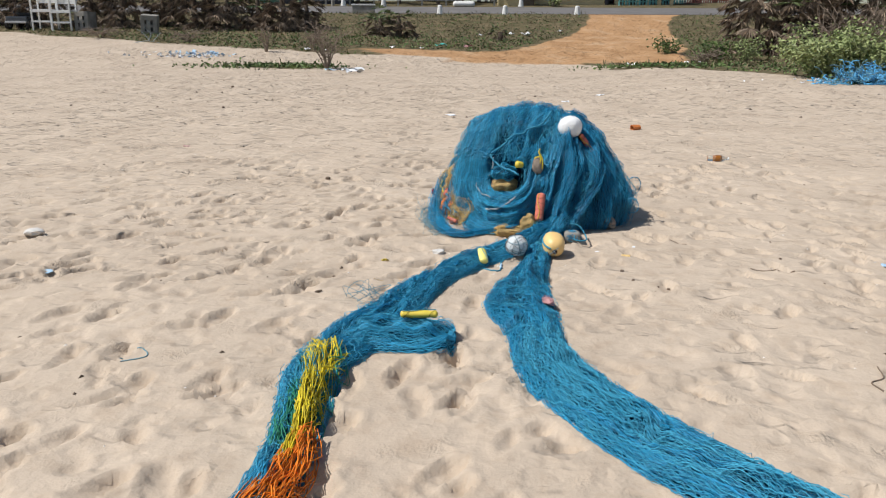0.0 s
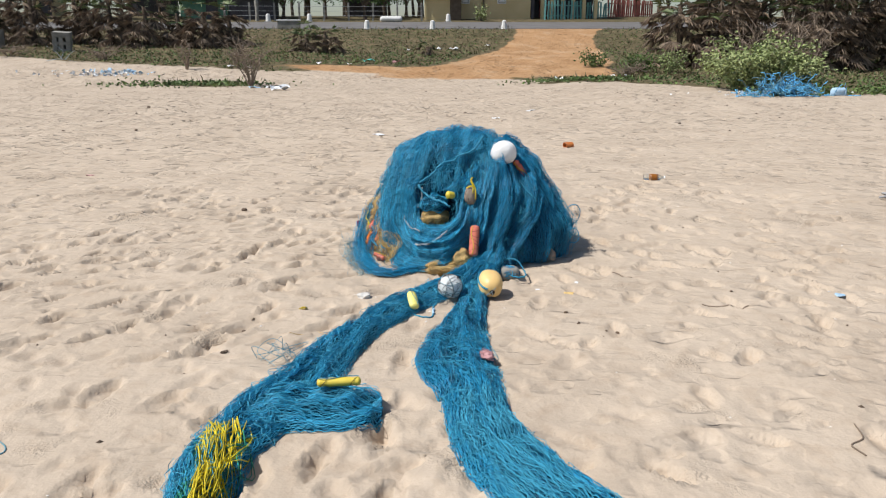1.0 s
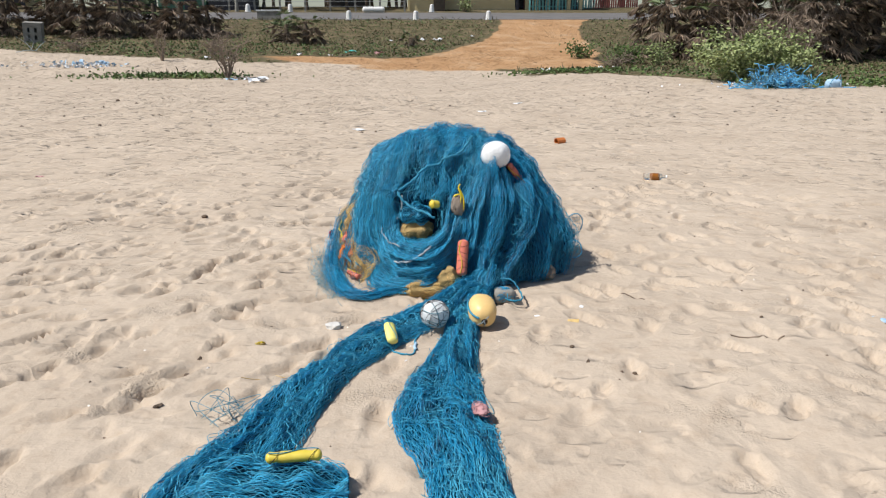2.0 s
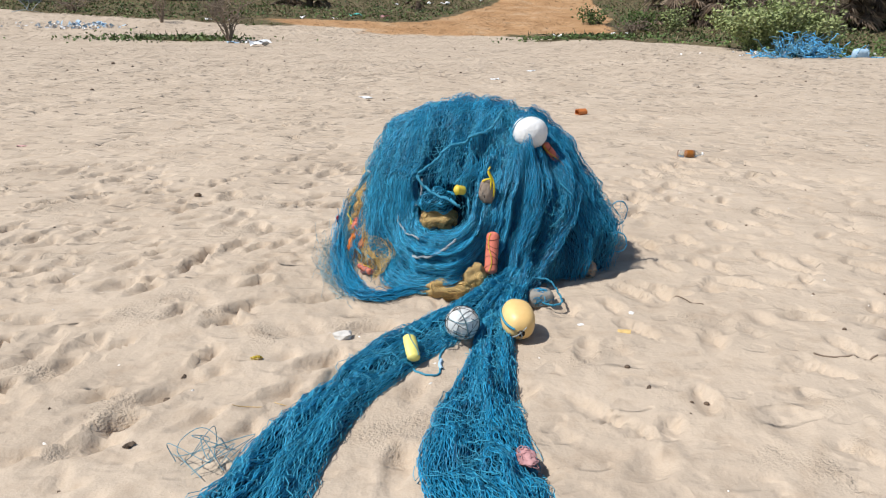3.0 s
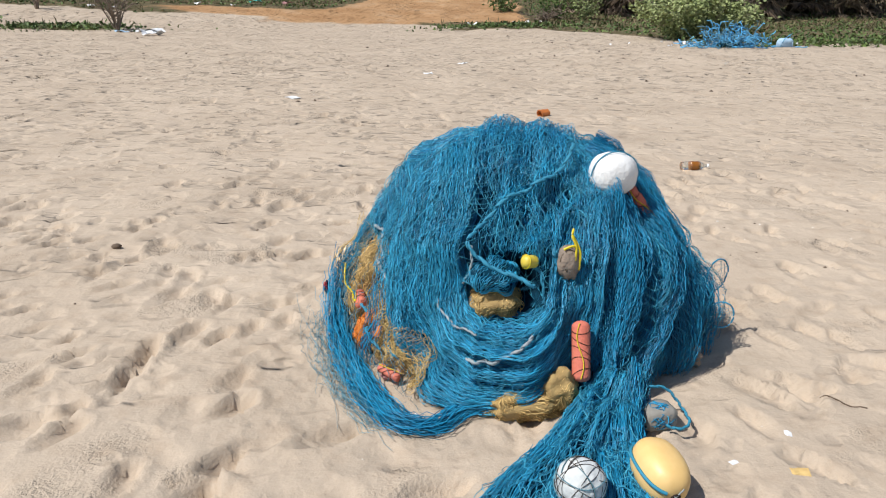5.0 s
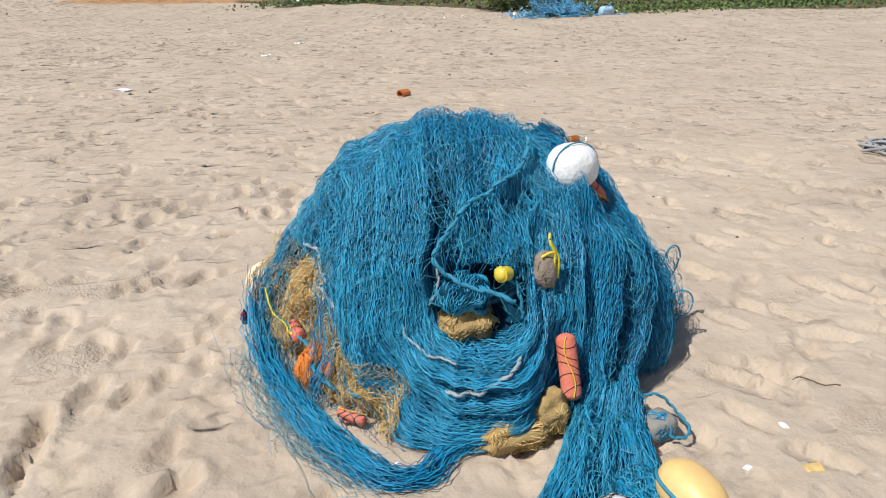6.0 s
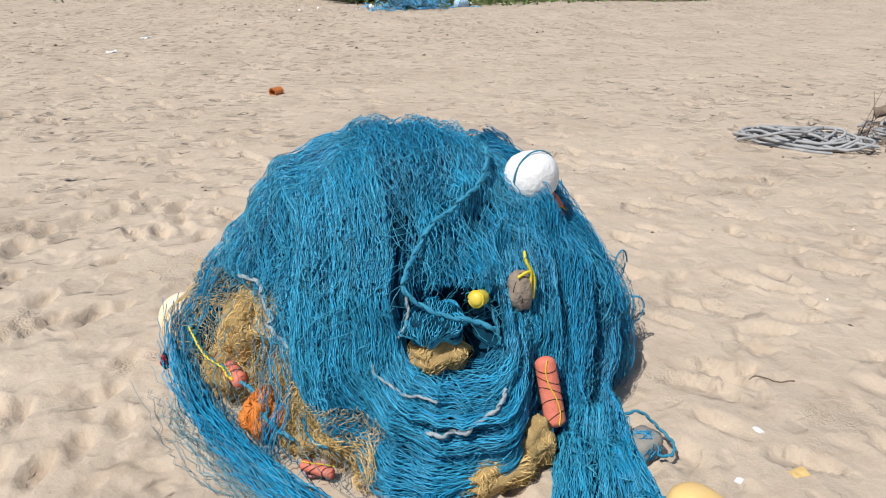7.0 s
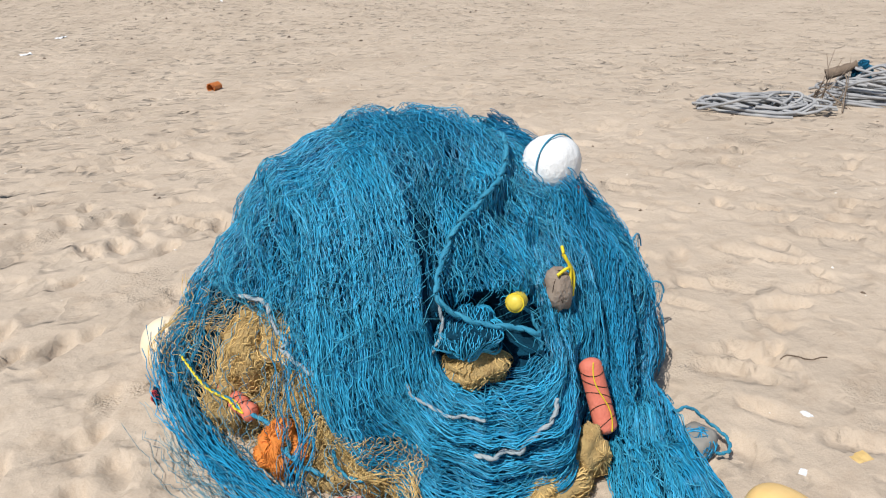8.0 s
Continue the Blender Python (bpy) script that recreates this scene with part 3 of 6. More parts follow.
def net_sheet(lines, bar=0.027, touch=1.15, drift=0.013, rough=0.0022, wide=0.034, sand=True):
    """A net out of neighbouring lines: each one swings to one neighbour and then to the other, knot by knot."""
    lengths = [np.linalg.norm(np.diff(p, axis=0), axis=1).sum() for p in lines]
    m = max(7, int(np.median(lengths) / bar))
    G = np.stack([resample(p, q / (m - 0.5))[:m] for p, q in zip(lines, lengths)])
    S = np.gradient(G, axis=0)
    S *= np.minimum(1, wide / (np.linalg.norm(S, axis=2) + 1e-9))[..., None]
    I, J = np.meshgrid(np.arange(len(lines)), np.arange(m), indexing="ij")
    G = G + S * (0.5 * touch * np.where((I + J) % 2, 1, -1) * rng.uniform(0.6, 1.15, I.shape))[..., None]
    f = rng.uniform(0, 90)
    for k in range(3):
        G[..., k] += drift * (vnoise(I / 6 + f, J / 4.0, 60 + k) - 0.5) + 0.6 * drift * (vnoise(I / 2.2, J / 2.0 + f, 64 + k) - 0.5)
    G += rng.normal(0, rough, G.shape)
    Q, R = 0.75 * G[:, :-1] + 0.25 * G[:, 1:], 0.25 * G[:, :-1] + 0.75 * G[:, 1:]
    G = np.stack([Q, R], 2).reshape(len(lines), -1, 3)
    if sand:
        G[..., 2] = np.maximum(G[..., 2], ground_zs(G[..., 0], G[..., 1]) + 0.004)
    return list(G)


def pleat(k, u, many, deep):
    """Ridges and grooves that run along a sheet of net."""
    return deep * (vnoise(k * many + 0.6 * vnoise(u * 2.0, 0 * u + many, 71) + 7, u * 1.3, 72) - 0.5) + 0.5 * deep * (vnoise(k * many * 2.7 + 31, u * 2.2, 73) - 0.5)


def layered(make, n, offs, **opts):
    """Several sheets of net one over another, each a little turned against the last."""
    out = []
    for i, off in enumerate(offs):
        out += net_sheet([make((j + 0.37 * i) / n, off) for j in range(n)], **opts)
    return out


def loop_line(k, off):
    """Twine that falls past the hollow, bends under it and climbs on its other side."""
    aL, aR, B = -33 - 28 * k, 3 + 23 * k, 0.13 + 0.31 * k
    aL += 2.5 * (float(vnoise(k * 9, 1.0, 74)) - 0.5)
    B += 0.03 * (float(vnoise(k * 7, off * 90, 75)) - 0.5)
    mid = (aL + aR) / 2
    a1, z1 = climb(aL, EYE_Z, 0.90, 0.22)
    th = np.linspace(0, np.pi, 34)[1:]
    a2, z2 = mid - (mid - aL) * np.cos(th), np.maximum(EYE_Z - B * np.sin(th) ** 0.75, 0.012)
    a3, z3 = climb(aR, EYE_Z, 0.52 + 0.34 * float(vnoise(k * 5, off * 60, 76)), -0.25)
    al, z = np.concatenate([a1[::-1], a2, a3[1:]]), np.concatenate([z1[::-1], z2, z3[1:]])
    u = np.linspace(0, 3, len(al))
    low = smooth(0.9, 1.5, u)
    return heap_at(al, z, off + pleat(k, u, 9, 0.016 + 0.045 * low))


def crown_line(k, off):
    """Rumpled folds above the hollow."""
    u = np.linspace(0, 1, 30)
    z = 0.92 * (1 - u) + (0.52 + 0.05 * math.sin(9 * k)) * u
    a = -30 + 82 * k + 14 * (vnoise(0 * u + k * 7, u * 2.6 + off * 50, 77) - 0.5)
    return heap_at(a, z, off + 0.10 * (vnoise(0 * u + k * 8 + u * 2, u * 4.5, 78) - 0.5) + pleat(0 * u + k, u, 16, 0.03))


def cap_line(k, off):
    """Twine that runs over the flat top from back to front."""
    s, turn = -0.38 + 0.76 * k, radians(22 + 160 * off)
    v = np.linspace(-0.34, 0.42, 34)
    px, py = s * math.cos(turn) + v * math.sin(turn), -s * math.sin(turn) + v * math.cos(turn)
    al = np.degrees(np.arctan2(py, px)) + 110
    a = (al - 110 + 180) % 360 - 180
    R, q = np.interp(a, R_DEG, R_LEN), np.interp(a, R_DEG, Q_VAL)
    z = HEAP_H * np.clip(1 - (np.hypot(px, py) / R) ** np.interp(a, R_DEG, P_VAL), 0.02, 1) ** (1 / q)
    return heap_at(al, z, off + 0.03 * (vnoise(0 * v + k * 9, v * 7, 79) - 0.5))


def front_line(k, off):
    """Net falling beside the hollow and drawn together at the foot."""
    u = np.linspace(0, 1, 34)
    a0 = 24 + 64 * k
    top = 0.66 + 0.22 * float(vnoise(k * 6, off * 40, 80))
    a = a0 + (23 + 20 * k - a0) * smooth(0.1, 1, u) + 5 * (vnoise(0 * u + k * 5, u * 2 + off * 30, 81) - 0.5)
    return heap_at(a, top * (1 - u) + 0.01 * u, off + pleat(0 * u + k, u, 9, 0.105))


def side_line(k, off):
    u = np.linspace(0, 1, 30)
    a = 48 + 82 * k + 9 * (vnoise(0 * u + k * 5, u * 2 + off * 30, 82) - 0.5)
    return heap_at(a, 0.88 * (1 - u) + 0.01 * u, off + pleat(0 * u + k, u, 9, 0.08))


def side_edge(a):
    """Where the net over the side opening ends."""
    return float(np.interp(a, [-112, -106, -98, -80, -60, -46, -43], [0.01, 0.36, 0.45, 0.48, 0.28, 0.13, 0.01]))


def shoulder_line(k, off):
    u = np.linspace(0, 1, 30)
    a0 = -142 + 94 * k
    a = a0 + 10 * (vnoise(0 * u + k * 6, u * 2 + off * 30, 83) - 0.5)
    return heap_at(a, 0.90 * (1 - u) + (side_edge(a0) + 0.03 * math.sin(40 * k)) * u, off + pleat(0 * u + k, u, 9, 0.03))


def falling(n, a_lo, a_hi, lo=-0.034, hi=0.024):
    out = []
    for _ in range(n):
        a0 = rng.uniform(a_lo, a_hi)
        u = np.linspace(0, 1, 30)
        z = rng.uniform(0.74, 0.90) * (1 - u) + 0.01 * u
        out.append(strand(a0 + rng.normal(0, 4) * np.sin(u * 3), z, lo, hi))
    return out


def frizz(n):
    """Loose curls of twine all over the heap."""
    out = []
    for _ in range(n):
        a, z = rng.uniform(-140, 130), rng.uniform(0.02, 0.92) ** 0.9
        if side_hollow(np.array(a), np.array(z)) > 0.3 or eye_hollow(np.array(a), np.array(z)) > 0.3:
            continue
        m = int(rng.integers(5, 10))
        d = rng.uniform(0, 6.28)
        da = np.cumsum(np.cos(d + np.cumsum(rng.normal(0, 0.5, m)))) * 0.020
        dz = np.cumsum(np.sin(d + np.cumsum(rng.normal(0, 0.5, m)))) * 0.020
        r = max(0.15, float(heap_r(np.array(a), np.array(z))))
        p = heap_at(a + np.degrees(da / r), np.clip(z + dz, 0.01, 0.93), 0.016)
        arch = np.sin(np.linspace(0, np.pi, m)) * rng.uniform(0.002, 0.014)
        ar = np.radians(a - 110)
        out.append(p + arch[:, None] * np.array([np.cos(ar) * 0.8, np.sin(ar) * 0.8, 0.6]))
    return out


# Deep layers take the darker teal as shade, most top layers the brighter.
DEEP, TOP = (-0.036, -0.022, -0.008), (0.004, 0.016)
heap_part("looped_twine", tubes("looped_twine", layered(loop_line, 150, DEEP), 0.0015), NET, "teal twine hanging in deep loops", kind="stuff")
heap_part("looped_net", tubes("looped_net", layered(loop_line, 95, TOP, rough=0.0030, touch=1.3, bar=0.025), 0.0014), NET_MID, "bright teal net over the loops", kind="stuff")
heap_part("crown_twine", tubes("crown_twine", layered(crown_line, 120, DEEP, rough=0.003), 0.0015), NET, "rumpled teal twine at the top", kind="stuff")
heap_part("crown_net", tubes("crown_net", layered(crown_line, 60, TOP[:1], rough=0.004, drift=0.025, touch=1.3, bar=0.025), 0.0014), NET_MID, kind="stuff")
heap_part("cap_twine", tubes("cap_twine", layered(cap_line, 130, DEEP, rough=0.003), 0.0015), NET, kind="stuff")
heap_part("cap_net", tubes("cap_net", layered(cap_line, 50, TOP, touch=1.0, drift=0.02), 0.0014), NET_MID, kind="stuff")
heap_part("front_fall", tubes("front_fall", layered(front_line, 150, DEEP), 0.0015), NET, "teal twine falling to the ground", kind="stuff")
# Top nets of front and side use the darker teal for their shaded folds.
heap_part("front_net", tubes("front_net", layered(front_line, 75, TOP, rough=0.0030, touch=1.3, bar=0.025), 0.0014), NET, "teal net over the fall, toned darker for shade in its folds", kind="stuff")
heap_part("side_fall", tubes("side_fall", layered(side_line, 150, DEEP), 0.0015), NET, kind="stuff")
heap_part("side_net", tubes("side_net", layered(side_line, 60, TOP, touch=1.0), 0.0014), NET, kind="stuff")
heap_part("rear_fall", tubes("rear_fall", falling(260, 125, 225), 0.003), NET, kind="stuff")
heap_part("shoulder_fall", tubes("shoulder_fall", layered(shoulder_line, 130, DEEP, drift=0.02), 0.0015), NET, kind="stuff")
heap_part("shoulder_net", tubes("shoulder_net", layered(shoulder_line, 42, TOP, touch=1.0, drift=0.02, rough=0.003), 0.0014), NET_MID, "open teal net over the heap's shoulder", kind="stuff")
heap_part("loose_twine", tubes("loose_twine", frizz(1900), 0.0010), NET_LIGHT, "pale loose curls of twine", kind="stuff")


# ---- strips of net that run out from the heap ----
def strip_frame(ctrl, n=160):
    """Centre, side direction, half width and height along a strip; ctrl rows: x, y, half width, height."""
    c = spline(ctrl, n)
    t = np.gradient(c[:, :2], axis=0)
    t /= np.linalg.norm(t, axis=1)[:, None]
    return c, np.stack([t[:, 1], -t[:, 0]], 1)


def strip_point(c, s, v, off, seed):
    """Places across the strip, v from -1 to 1."""
    x = c[:, 0] + s[:, 0] * v * c[:, 2]
    y = c[:, 1] + s[:, 1] * v * c[:, 2]
    fold = 0.55 + 0.9 * vnoise(v * 2.6 + 9, np.linspace(0, 9, len(c)) + 0 * v, seed)
    h = c[:, 3] * np.clip(1 - np.abs(v) ** 2.6, 0, 1) ** 0.6 * fold
    return np.stack([x, y, ground_zs(x, y) + h + off], 1)


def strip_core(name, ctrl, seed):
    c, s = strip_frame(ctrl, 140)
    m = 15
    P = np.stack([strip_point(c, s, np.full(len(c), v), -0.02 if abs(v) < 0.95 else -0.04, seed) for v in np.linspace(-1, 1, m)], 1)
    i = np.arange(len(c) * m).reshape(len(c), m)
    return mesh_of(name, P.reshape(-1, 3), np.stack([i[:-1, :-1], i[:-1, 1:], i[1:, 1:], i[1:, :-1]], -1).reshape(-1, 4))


def strip_strands(ctrl, n, seed, zig=0.0060, span=(0.35, 1.0), lo=-0.008, hi=0.012, vr=(-1, 1), wild=0.25, step=0.037):
    c, s = strip_frame(ctrl)
    out = []
    N = len(c)
    for _ in range(n):
        ln = rng.uniform(*span)
        a = rng.uniform(-0.15, 1.15 - ln)
        i0, i1 = int(np.clip(a, 0, 1) * (N - 1)), int(np.clip(a + ln, 0, 1) * (N - 1))
        if i1 - i0 < 8:
            continue
        k = np.linspace(0, 1, i1 - i0)
        v0 = rng.uniform(*vr)
        v = v0 + wild * (np.interp(k, np.linspace(0, 1, 7), rng.normal(0, 1, 7)))
        v = np.clip(v, -1.03, 1.03)
        p = strip_point(c[i0:i1], s[i0:i1], v, rng.uniform(lo, hi), seed)
        p = jitter(resample(p, step), zig, 0.006)
        p[:, 2] = np.maximum(p[:, 2], ground_zs(p[:, 0], p[:, 1]) + 0.002)
        out.append(p)
    return out


LEFT = [(0.88, 5.88, 0.10, 0.12), (0.62, 5.61, 0.11, 0.07), (0.42, 5.43, 0.14, 0.045), (0.26, 5.27, 0.14, 0.045), (0.105, 5.05, 0.135, 0.045), (-0.03, 4.83, 0.13, 0.045), (-0.155, 4.52, 0.14, 0.05), (-0.25, 4.19, 0.16, 0.05),
        (-0.36, 3.95, 0.19, 0.055), (-0.47, 3.72, 0.17, 0.06), (-0.55, 3.48, 0.145, 0.06), (-0.565, 3.28, 0.13, 0.055), (-0.545, 2.94, 0.105, 0.05), (-0.545, 2.68, 0.10, 0.05), (-0.575, 2.46, 0.09, 0.045), (-0.62, 2.2, 0.09, 0.04), (-0.66, 1.95, 0.09, 0.04)]
LOBE = [(-0.52, 3.80, 0.12, 0.05), (-0.28, 3.84, 0.19, 0.07), (-0.06, 3.83, 0.19, 0.07), (0.09, 3.83, 0.11, 0.045)]
RIGHT = [(0.90, 5.86, 0.11, 0.14), (0.755, 5.58, 0.09, 0.07), (0.66, 5.27, 0.093, 0.045), (0.585, 4.95, 0.115, 0.04), (0.51, 4.68, 0.16, 0.045), (0.465, 4.40, 0.195, 0.045), (0.465, 4.20, 0.20, 0.05), (0.50, 3.95, 0.15, 0.06), (0.505, 3.68, 0.145, 0.055), (0.55, 3.43, 0.17, 0.05),
         (0.67, 3.11, 0.185, 0.05), (0.85, 2.77, 0.185, 0.05), (1.06, 2.50, 0.195, 0.05), (1.30, 2.20, 0.20, 0.05), (1.55, 1.90, 0.20, 0.05)]


def strip_net(ctrl, n, offs, seed, bar=0.027, wild=0.16, **opts):
    """Sheets of net lying along a strip, wrinkled and bunched."""
    c, s = strip_frame(ctrl)
    u = np.linspace(0, len(ctrl) * 0.3, len(c))
    out = []
    for i, off in enumerate(offs):
        lines = []
        for j in range(n):
            v0 = -1 + 2 * (j + 0.4 * (i % 2)) / (n - 0.6)
            w = vnoise(0 * u + v0 * 2.2 + 5 * i, u * 3.1, seed + 5) - 0.5 + 0.6 * (vnoise(0 * u + v0 * 5 + 3 * i, u * 8, seed + 6) - 0.5)
            v = np.clip(v0 + wild * 2 * w * (1.15 - v0 * v0), -1.04, 1.04)
            bump = 0.055 * (vnoise(v * 3 + u * 2, u * 5, seed + 7) - 0.5) + 0.02 * (vnoise(v * 7, u * 13 + v * 4, seed + 8) - 0.5)
            lines.append(strip_point(c, s, v, off + bump * (1 - v * v), seed))
        out += net_sheet(lines, bar, **opts)
    return out


strip_a = thing("net_strip", "teal fishing net strip on sand, with yellow and orange twine", "fishing net", group="net strips")
# Dark cores act as painted shade beneath the strip's twine.
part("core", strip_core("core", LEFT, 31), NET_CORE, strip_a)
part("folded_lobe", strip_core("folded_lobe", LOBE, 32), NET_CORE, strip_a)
tagged(part("twine", tubes("twine", strip_net(LEFT, 52, (-0.012, -0.003, 0.006), 31) + strip_net(LOBE, 56, (-0.012, -0.003, 0.006), 32), 0.0015), NET_MID, strip_a), kind="stuff")
tagged(part("loose_twine", tubes("loose_twine", strip_net(LEFT, 17, (0.012,), 31, rough=0.005, drift=0.02) + strip_net(LOBE, 18, (0.012,), 32, rough=0.005, drift=0.02) + strip_strands(LEFT, 150, 31, 0.008, (0.03, 0.10), 0.004, 0.02, (-1.0, 1.0), 0.5, 0.02), 0.0014), NET_LIGHT, strip_a), kind="stuff")
YEL = [(-0.53, 3.60, 0.12, 0.072), (-0.53, 3.25, 0.075, 0.075), (-0.51, 2.88, 0.05, 0.07), (-0.52, 2.58, 0.045, 0.06)]
ORA = [(-0.49, 2.80, 0.05, 0.068), (-0.50, 2.60, 0.075, 0.064), (-0.555, 2.36, 0.085, 0.06), (-0.60, 2.10, 0.09, 0.055), (-0.64, 1.92, 0.09, 0.05)]
tagged(part("yellow_twine", tubes("yellow_twine", strip_strands(YEL, 95, 31, 0.0025, (0.6, 1.1), 0.006, 0.022, (-1, 1), 0.35, 0.07), 0.0023), YELLOW_TWINE, strip_a, "bright yellow twine"), kind="stuff")
tagged(part("orange_twine", tubes("orange_twine", strip_strands(ORA, 95, 31, 0.0025, (0.6, 1.1), 0.006, 0.022, (-1, 1), 0.3, 0.07), 0.0023), ORANGE_TWINE, strip_a, "orange twine"), kind="stuff")
tagged(part("green_twine", tubes("green_twine", strip_strands([(-0.53, 3.55, 0.14, 0.062), (-0.55, 3.15, 0.11, 0.062), (-0.54, 2.7, 0.09, 0.055)], 70, 31, 0.003, (0.4, 1.0), 0.0, 0.01), 0.0024), GREEN_TWINE, strip_a, "green twine"), kind="stuff")

strip_b = thing("net_strip", "long flat strip of sun-faded teal fishing net lying on sand", "fishing net", group="net strips")
# Dark colour below the twine again plays the shade in its gaps.
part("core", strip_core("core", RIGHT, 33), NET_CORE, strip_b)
tagged(part("twine", tubes("twine", strip_net(RIGHT, 64, (-0.012, -0.003, 0.006), 33), 0.0016), NET, strip_b), kind="stuff")
FADED = [(0.52, 3.86, 0.11, 0.066), (0.505, 3.66, 0.135, 0.058), (0.55, 3.43, 0.16, 0.056), (0.67, 3.11, 0.175, 0.056), (0.85, 2.77, 0.175, 0.056), (1.06, 2.50, 0.185, 0.056), (1.30, 2.20, 0.19, 0.055), (1.55, 1.90, 0.19, 0.055)]
tagged(part("faded_twine", tubes("faded_twine", strip_net(FADED, 40, (0.004, 0.011), 33, rough=0.004), 0.0016), NET_LIGHT, strip_b, "sun-faded twine"), kind="stuff")
tagged(part("loose_twine", tubes("loose_twine", strip_net(RIGHT, 15, (0.012,), 33, rough=0.005, drift=0.02) + strip_strands(RIGHT, 150, 33, 0.008, (0.03, 0.10), 0.004, 0.02, (-1, 1), 0.5, 0.02), 0.0014), NET_LIGHT, strip_b), kind="stuff")

# the heap's low edge on the sand, and the open mesh over its side
def bundle(ctrl, n, wide, zig=0.004, sag=0.0):
    """Loose strands running together along a line in space."""
    c = spline(ctrl, 70)
    out = []
    for _ in range(n):
        i0 = int(rng.integers(0, 30))
        i1 = int(rng.integers(40, 70))
        o = rng.normal(0, wide, 3) * [1, 1, 0.5]
        p = c[i0:i1] + o
        p = jitter(resample(p, 0.034), zig, wide * 0.5)
        p[:, 2] = np.maximum(p[:, 2], ground_zs(p[:, 0], p[:, 1]) + 0.004 + rng.uniform(0, 0.02))
        out.append(p)
    return out


SKIRT = [(0.02, 7.2, 0.26), (-0.04, 7.05, 0.12), (-0.06, 6.80, 0.04), (-0.06, 6.45, 0.03), (-0.01, 6.12, 0.02), (0.07, 5.90, 0.02), (0.19, 5.85, 0.02), (0.30, 5.92, 0.03), (0.46, 5.93, 0.05)]
heap_part("skirt", tubes("skirt", bundle(SKIRT, 170, 0.020) + bundle(SKIRT, 30, 0.04, 0.008), 0.0018), NET, "flat edge of teal net on the sand", kind="stuff")
heap_part("skirt_fringe", tubes("skirt_fringe", bundle([(q[0] - 0.04, q[1] - 0.03, max(0.01, q[2] - 0.03)) for q in SKIRT[1:7]], 60, 0.05, 0.01), 0.0009), NET_THIN, "thin torn mesh at the heap's edge", kind="stuff")


def side_mesh(k, off):
    """Net stretched over the side opening."""
    u = np.linspace(0, 1, 30)
    return heap_at(-114 + 74 * k + 8 * (vnoise(0 * u + 6 * k, u * 2, 84) - 0.5), 0.50 - 0.49 * u, off + 0.045 * u * u + 0.03 * (vnoise(0 * u + 5 * k, u * 3, 85) - 0.5), False)


def side_ochre(k, off):
    """Old fine-meshed net bunched in the side opening."""
    u = np.linspace(0, 1, 30)
    return heap_at(-104 + 64 * k + 16 * (vnoise(0 * u + 7 * k, u * 3, 86) - 0.5), (0.45 - 0.25 * k) * (1 - u) + 0.02 * u, off + 0.06 * (vnoise(0 * u + 9 * k, u * 5, 87) - 0.5), True)


heap_part("open_mesh", tubes("open_mesh", layered(side_mesh, 26, (-0.045, -0.02), touch=1.0, drift=0.03, rough=0.004), 0.0014), NET_THIN, "thin open mesh over ochre net", kind="stuff")
heap_part("ochre_mesh", tubes("ochre_mesh", layered(side_ochre, 110, (0.03, 0.05), bar=0.012, touch=1.2, drift=0.03), 0.0011), OCHRE, "fine ochre net bunched in the side opening", kind="stuff")
bunches = np.concatenate([rng.normal(-110, 3.0, 60), rng.normal(-69, 1.5, 20)])
heap_part("side_twine", tubes("side_twine", [strand(a + 6 * np.sin(np.linspace(0, 2.5, 20) + a), np.linspace(0.43, 0.01, 20), -0.02, 0.012, hollow=False) for a in bunches], 0.0017), NET, "", "stuff")


# ---- far side: road, bank, plants, houses ----
road = mesh_of("road", [(-400, 54.6, 2.53), (400, 54.6, 2.53), (400, 61.5, 3.12), (-400, 61.5, 3.12), (-400, 54.5, 2.2), (400, 54.5, 2.2)], [(0, 1, 2, 3), (4, 5, 1, 0)], False)
tagged(part("road", road, ASPHALT), "grey worn asphalt road along the top of the bank", "road", kind="structure")
vrng = np.random.default_rng(11)


def land_at(x, y):
    return ground_z(x, y) if y < 54 else float(land(np.array(float(x)), np.array(float(y))))


def leaves(name, pos, size, droop=0.3, aspect=0.45):
    """Many small pointed leaves: each a bent pair of faces, turned at random."""
    n = len(pos)
    d = vrng.normal(0, 1, (n, 3))
    d[:, 2] = d[:, 2] * 0.6 - droop * 0.2
    d /= np.linalg.norm(d, axis=1)[:, None]
    s = np.cross(d, vrng.normal(0, 1, (n, 3)))
    s /= np.linalg.norm(s, axis=1)[:, None]
    nrm = np.cross(d, s)
    L = (size * vrng.uniform(0.6, 1.3, n))[:, None]
    V = np.stack([pos, pos + d * L * 0.5 + s * L * aspect * 0.5 + nrm * L * 0.08, pos + d * L - nrm * L * 0.12, pos + d * L * 0.5 - s * L * aspect * 0.5 + nrm * L * 0.08], 1)
    i = np.arange(n)[:, None] * 4
    return mesh_of(name, V.reshape(-1, 3), np.concatenate([i + [0, 1, 2], i + [0, 2, 3]]), False)


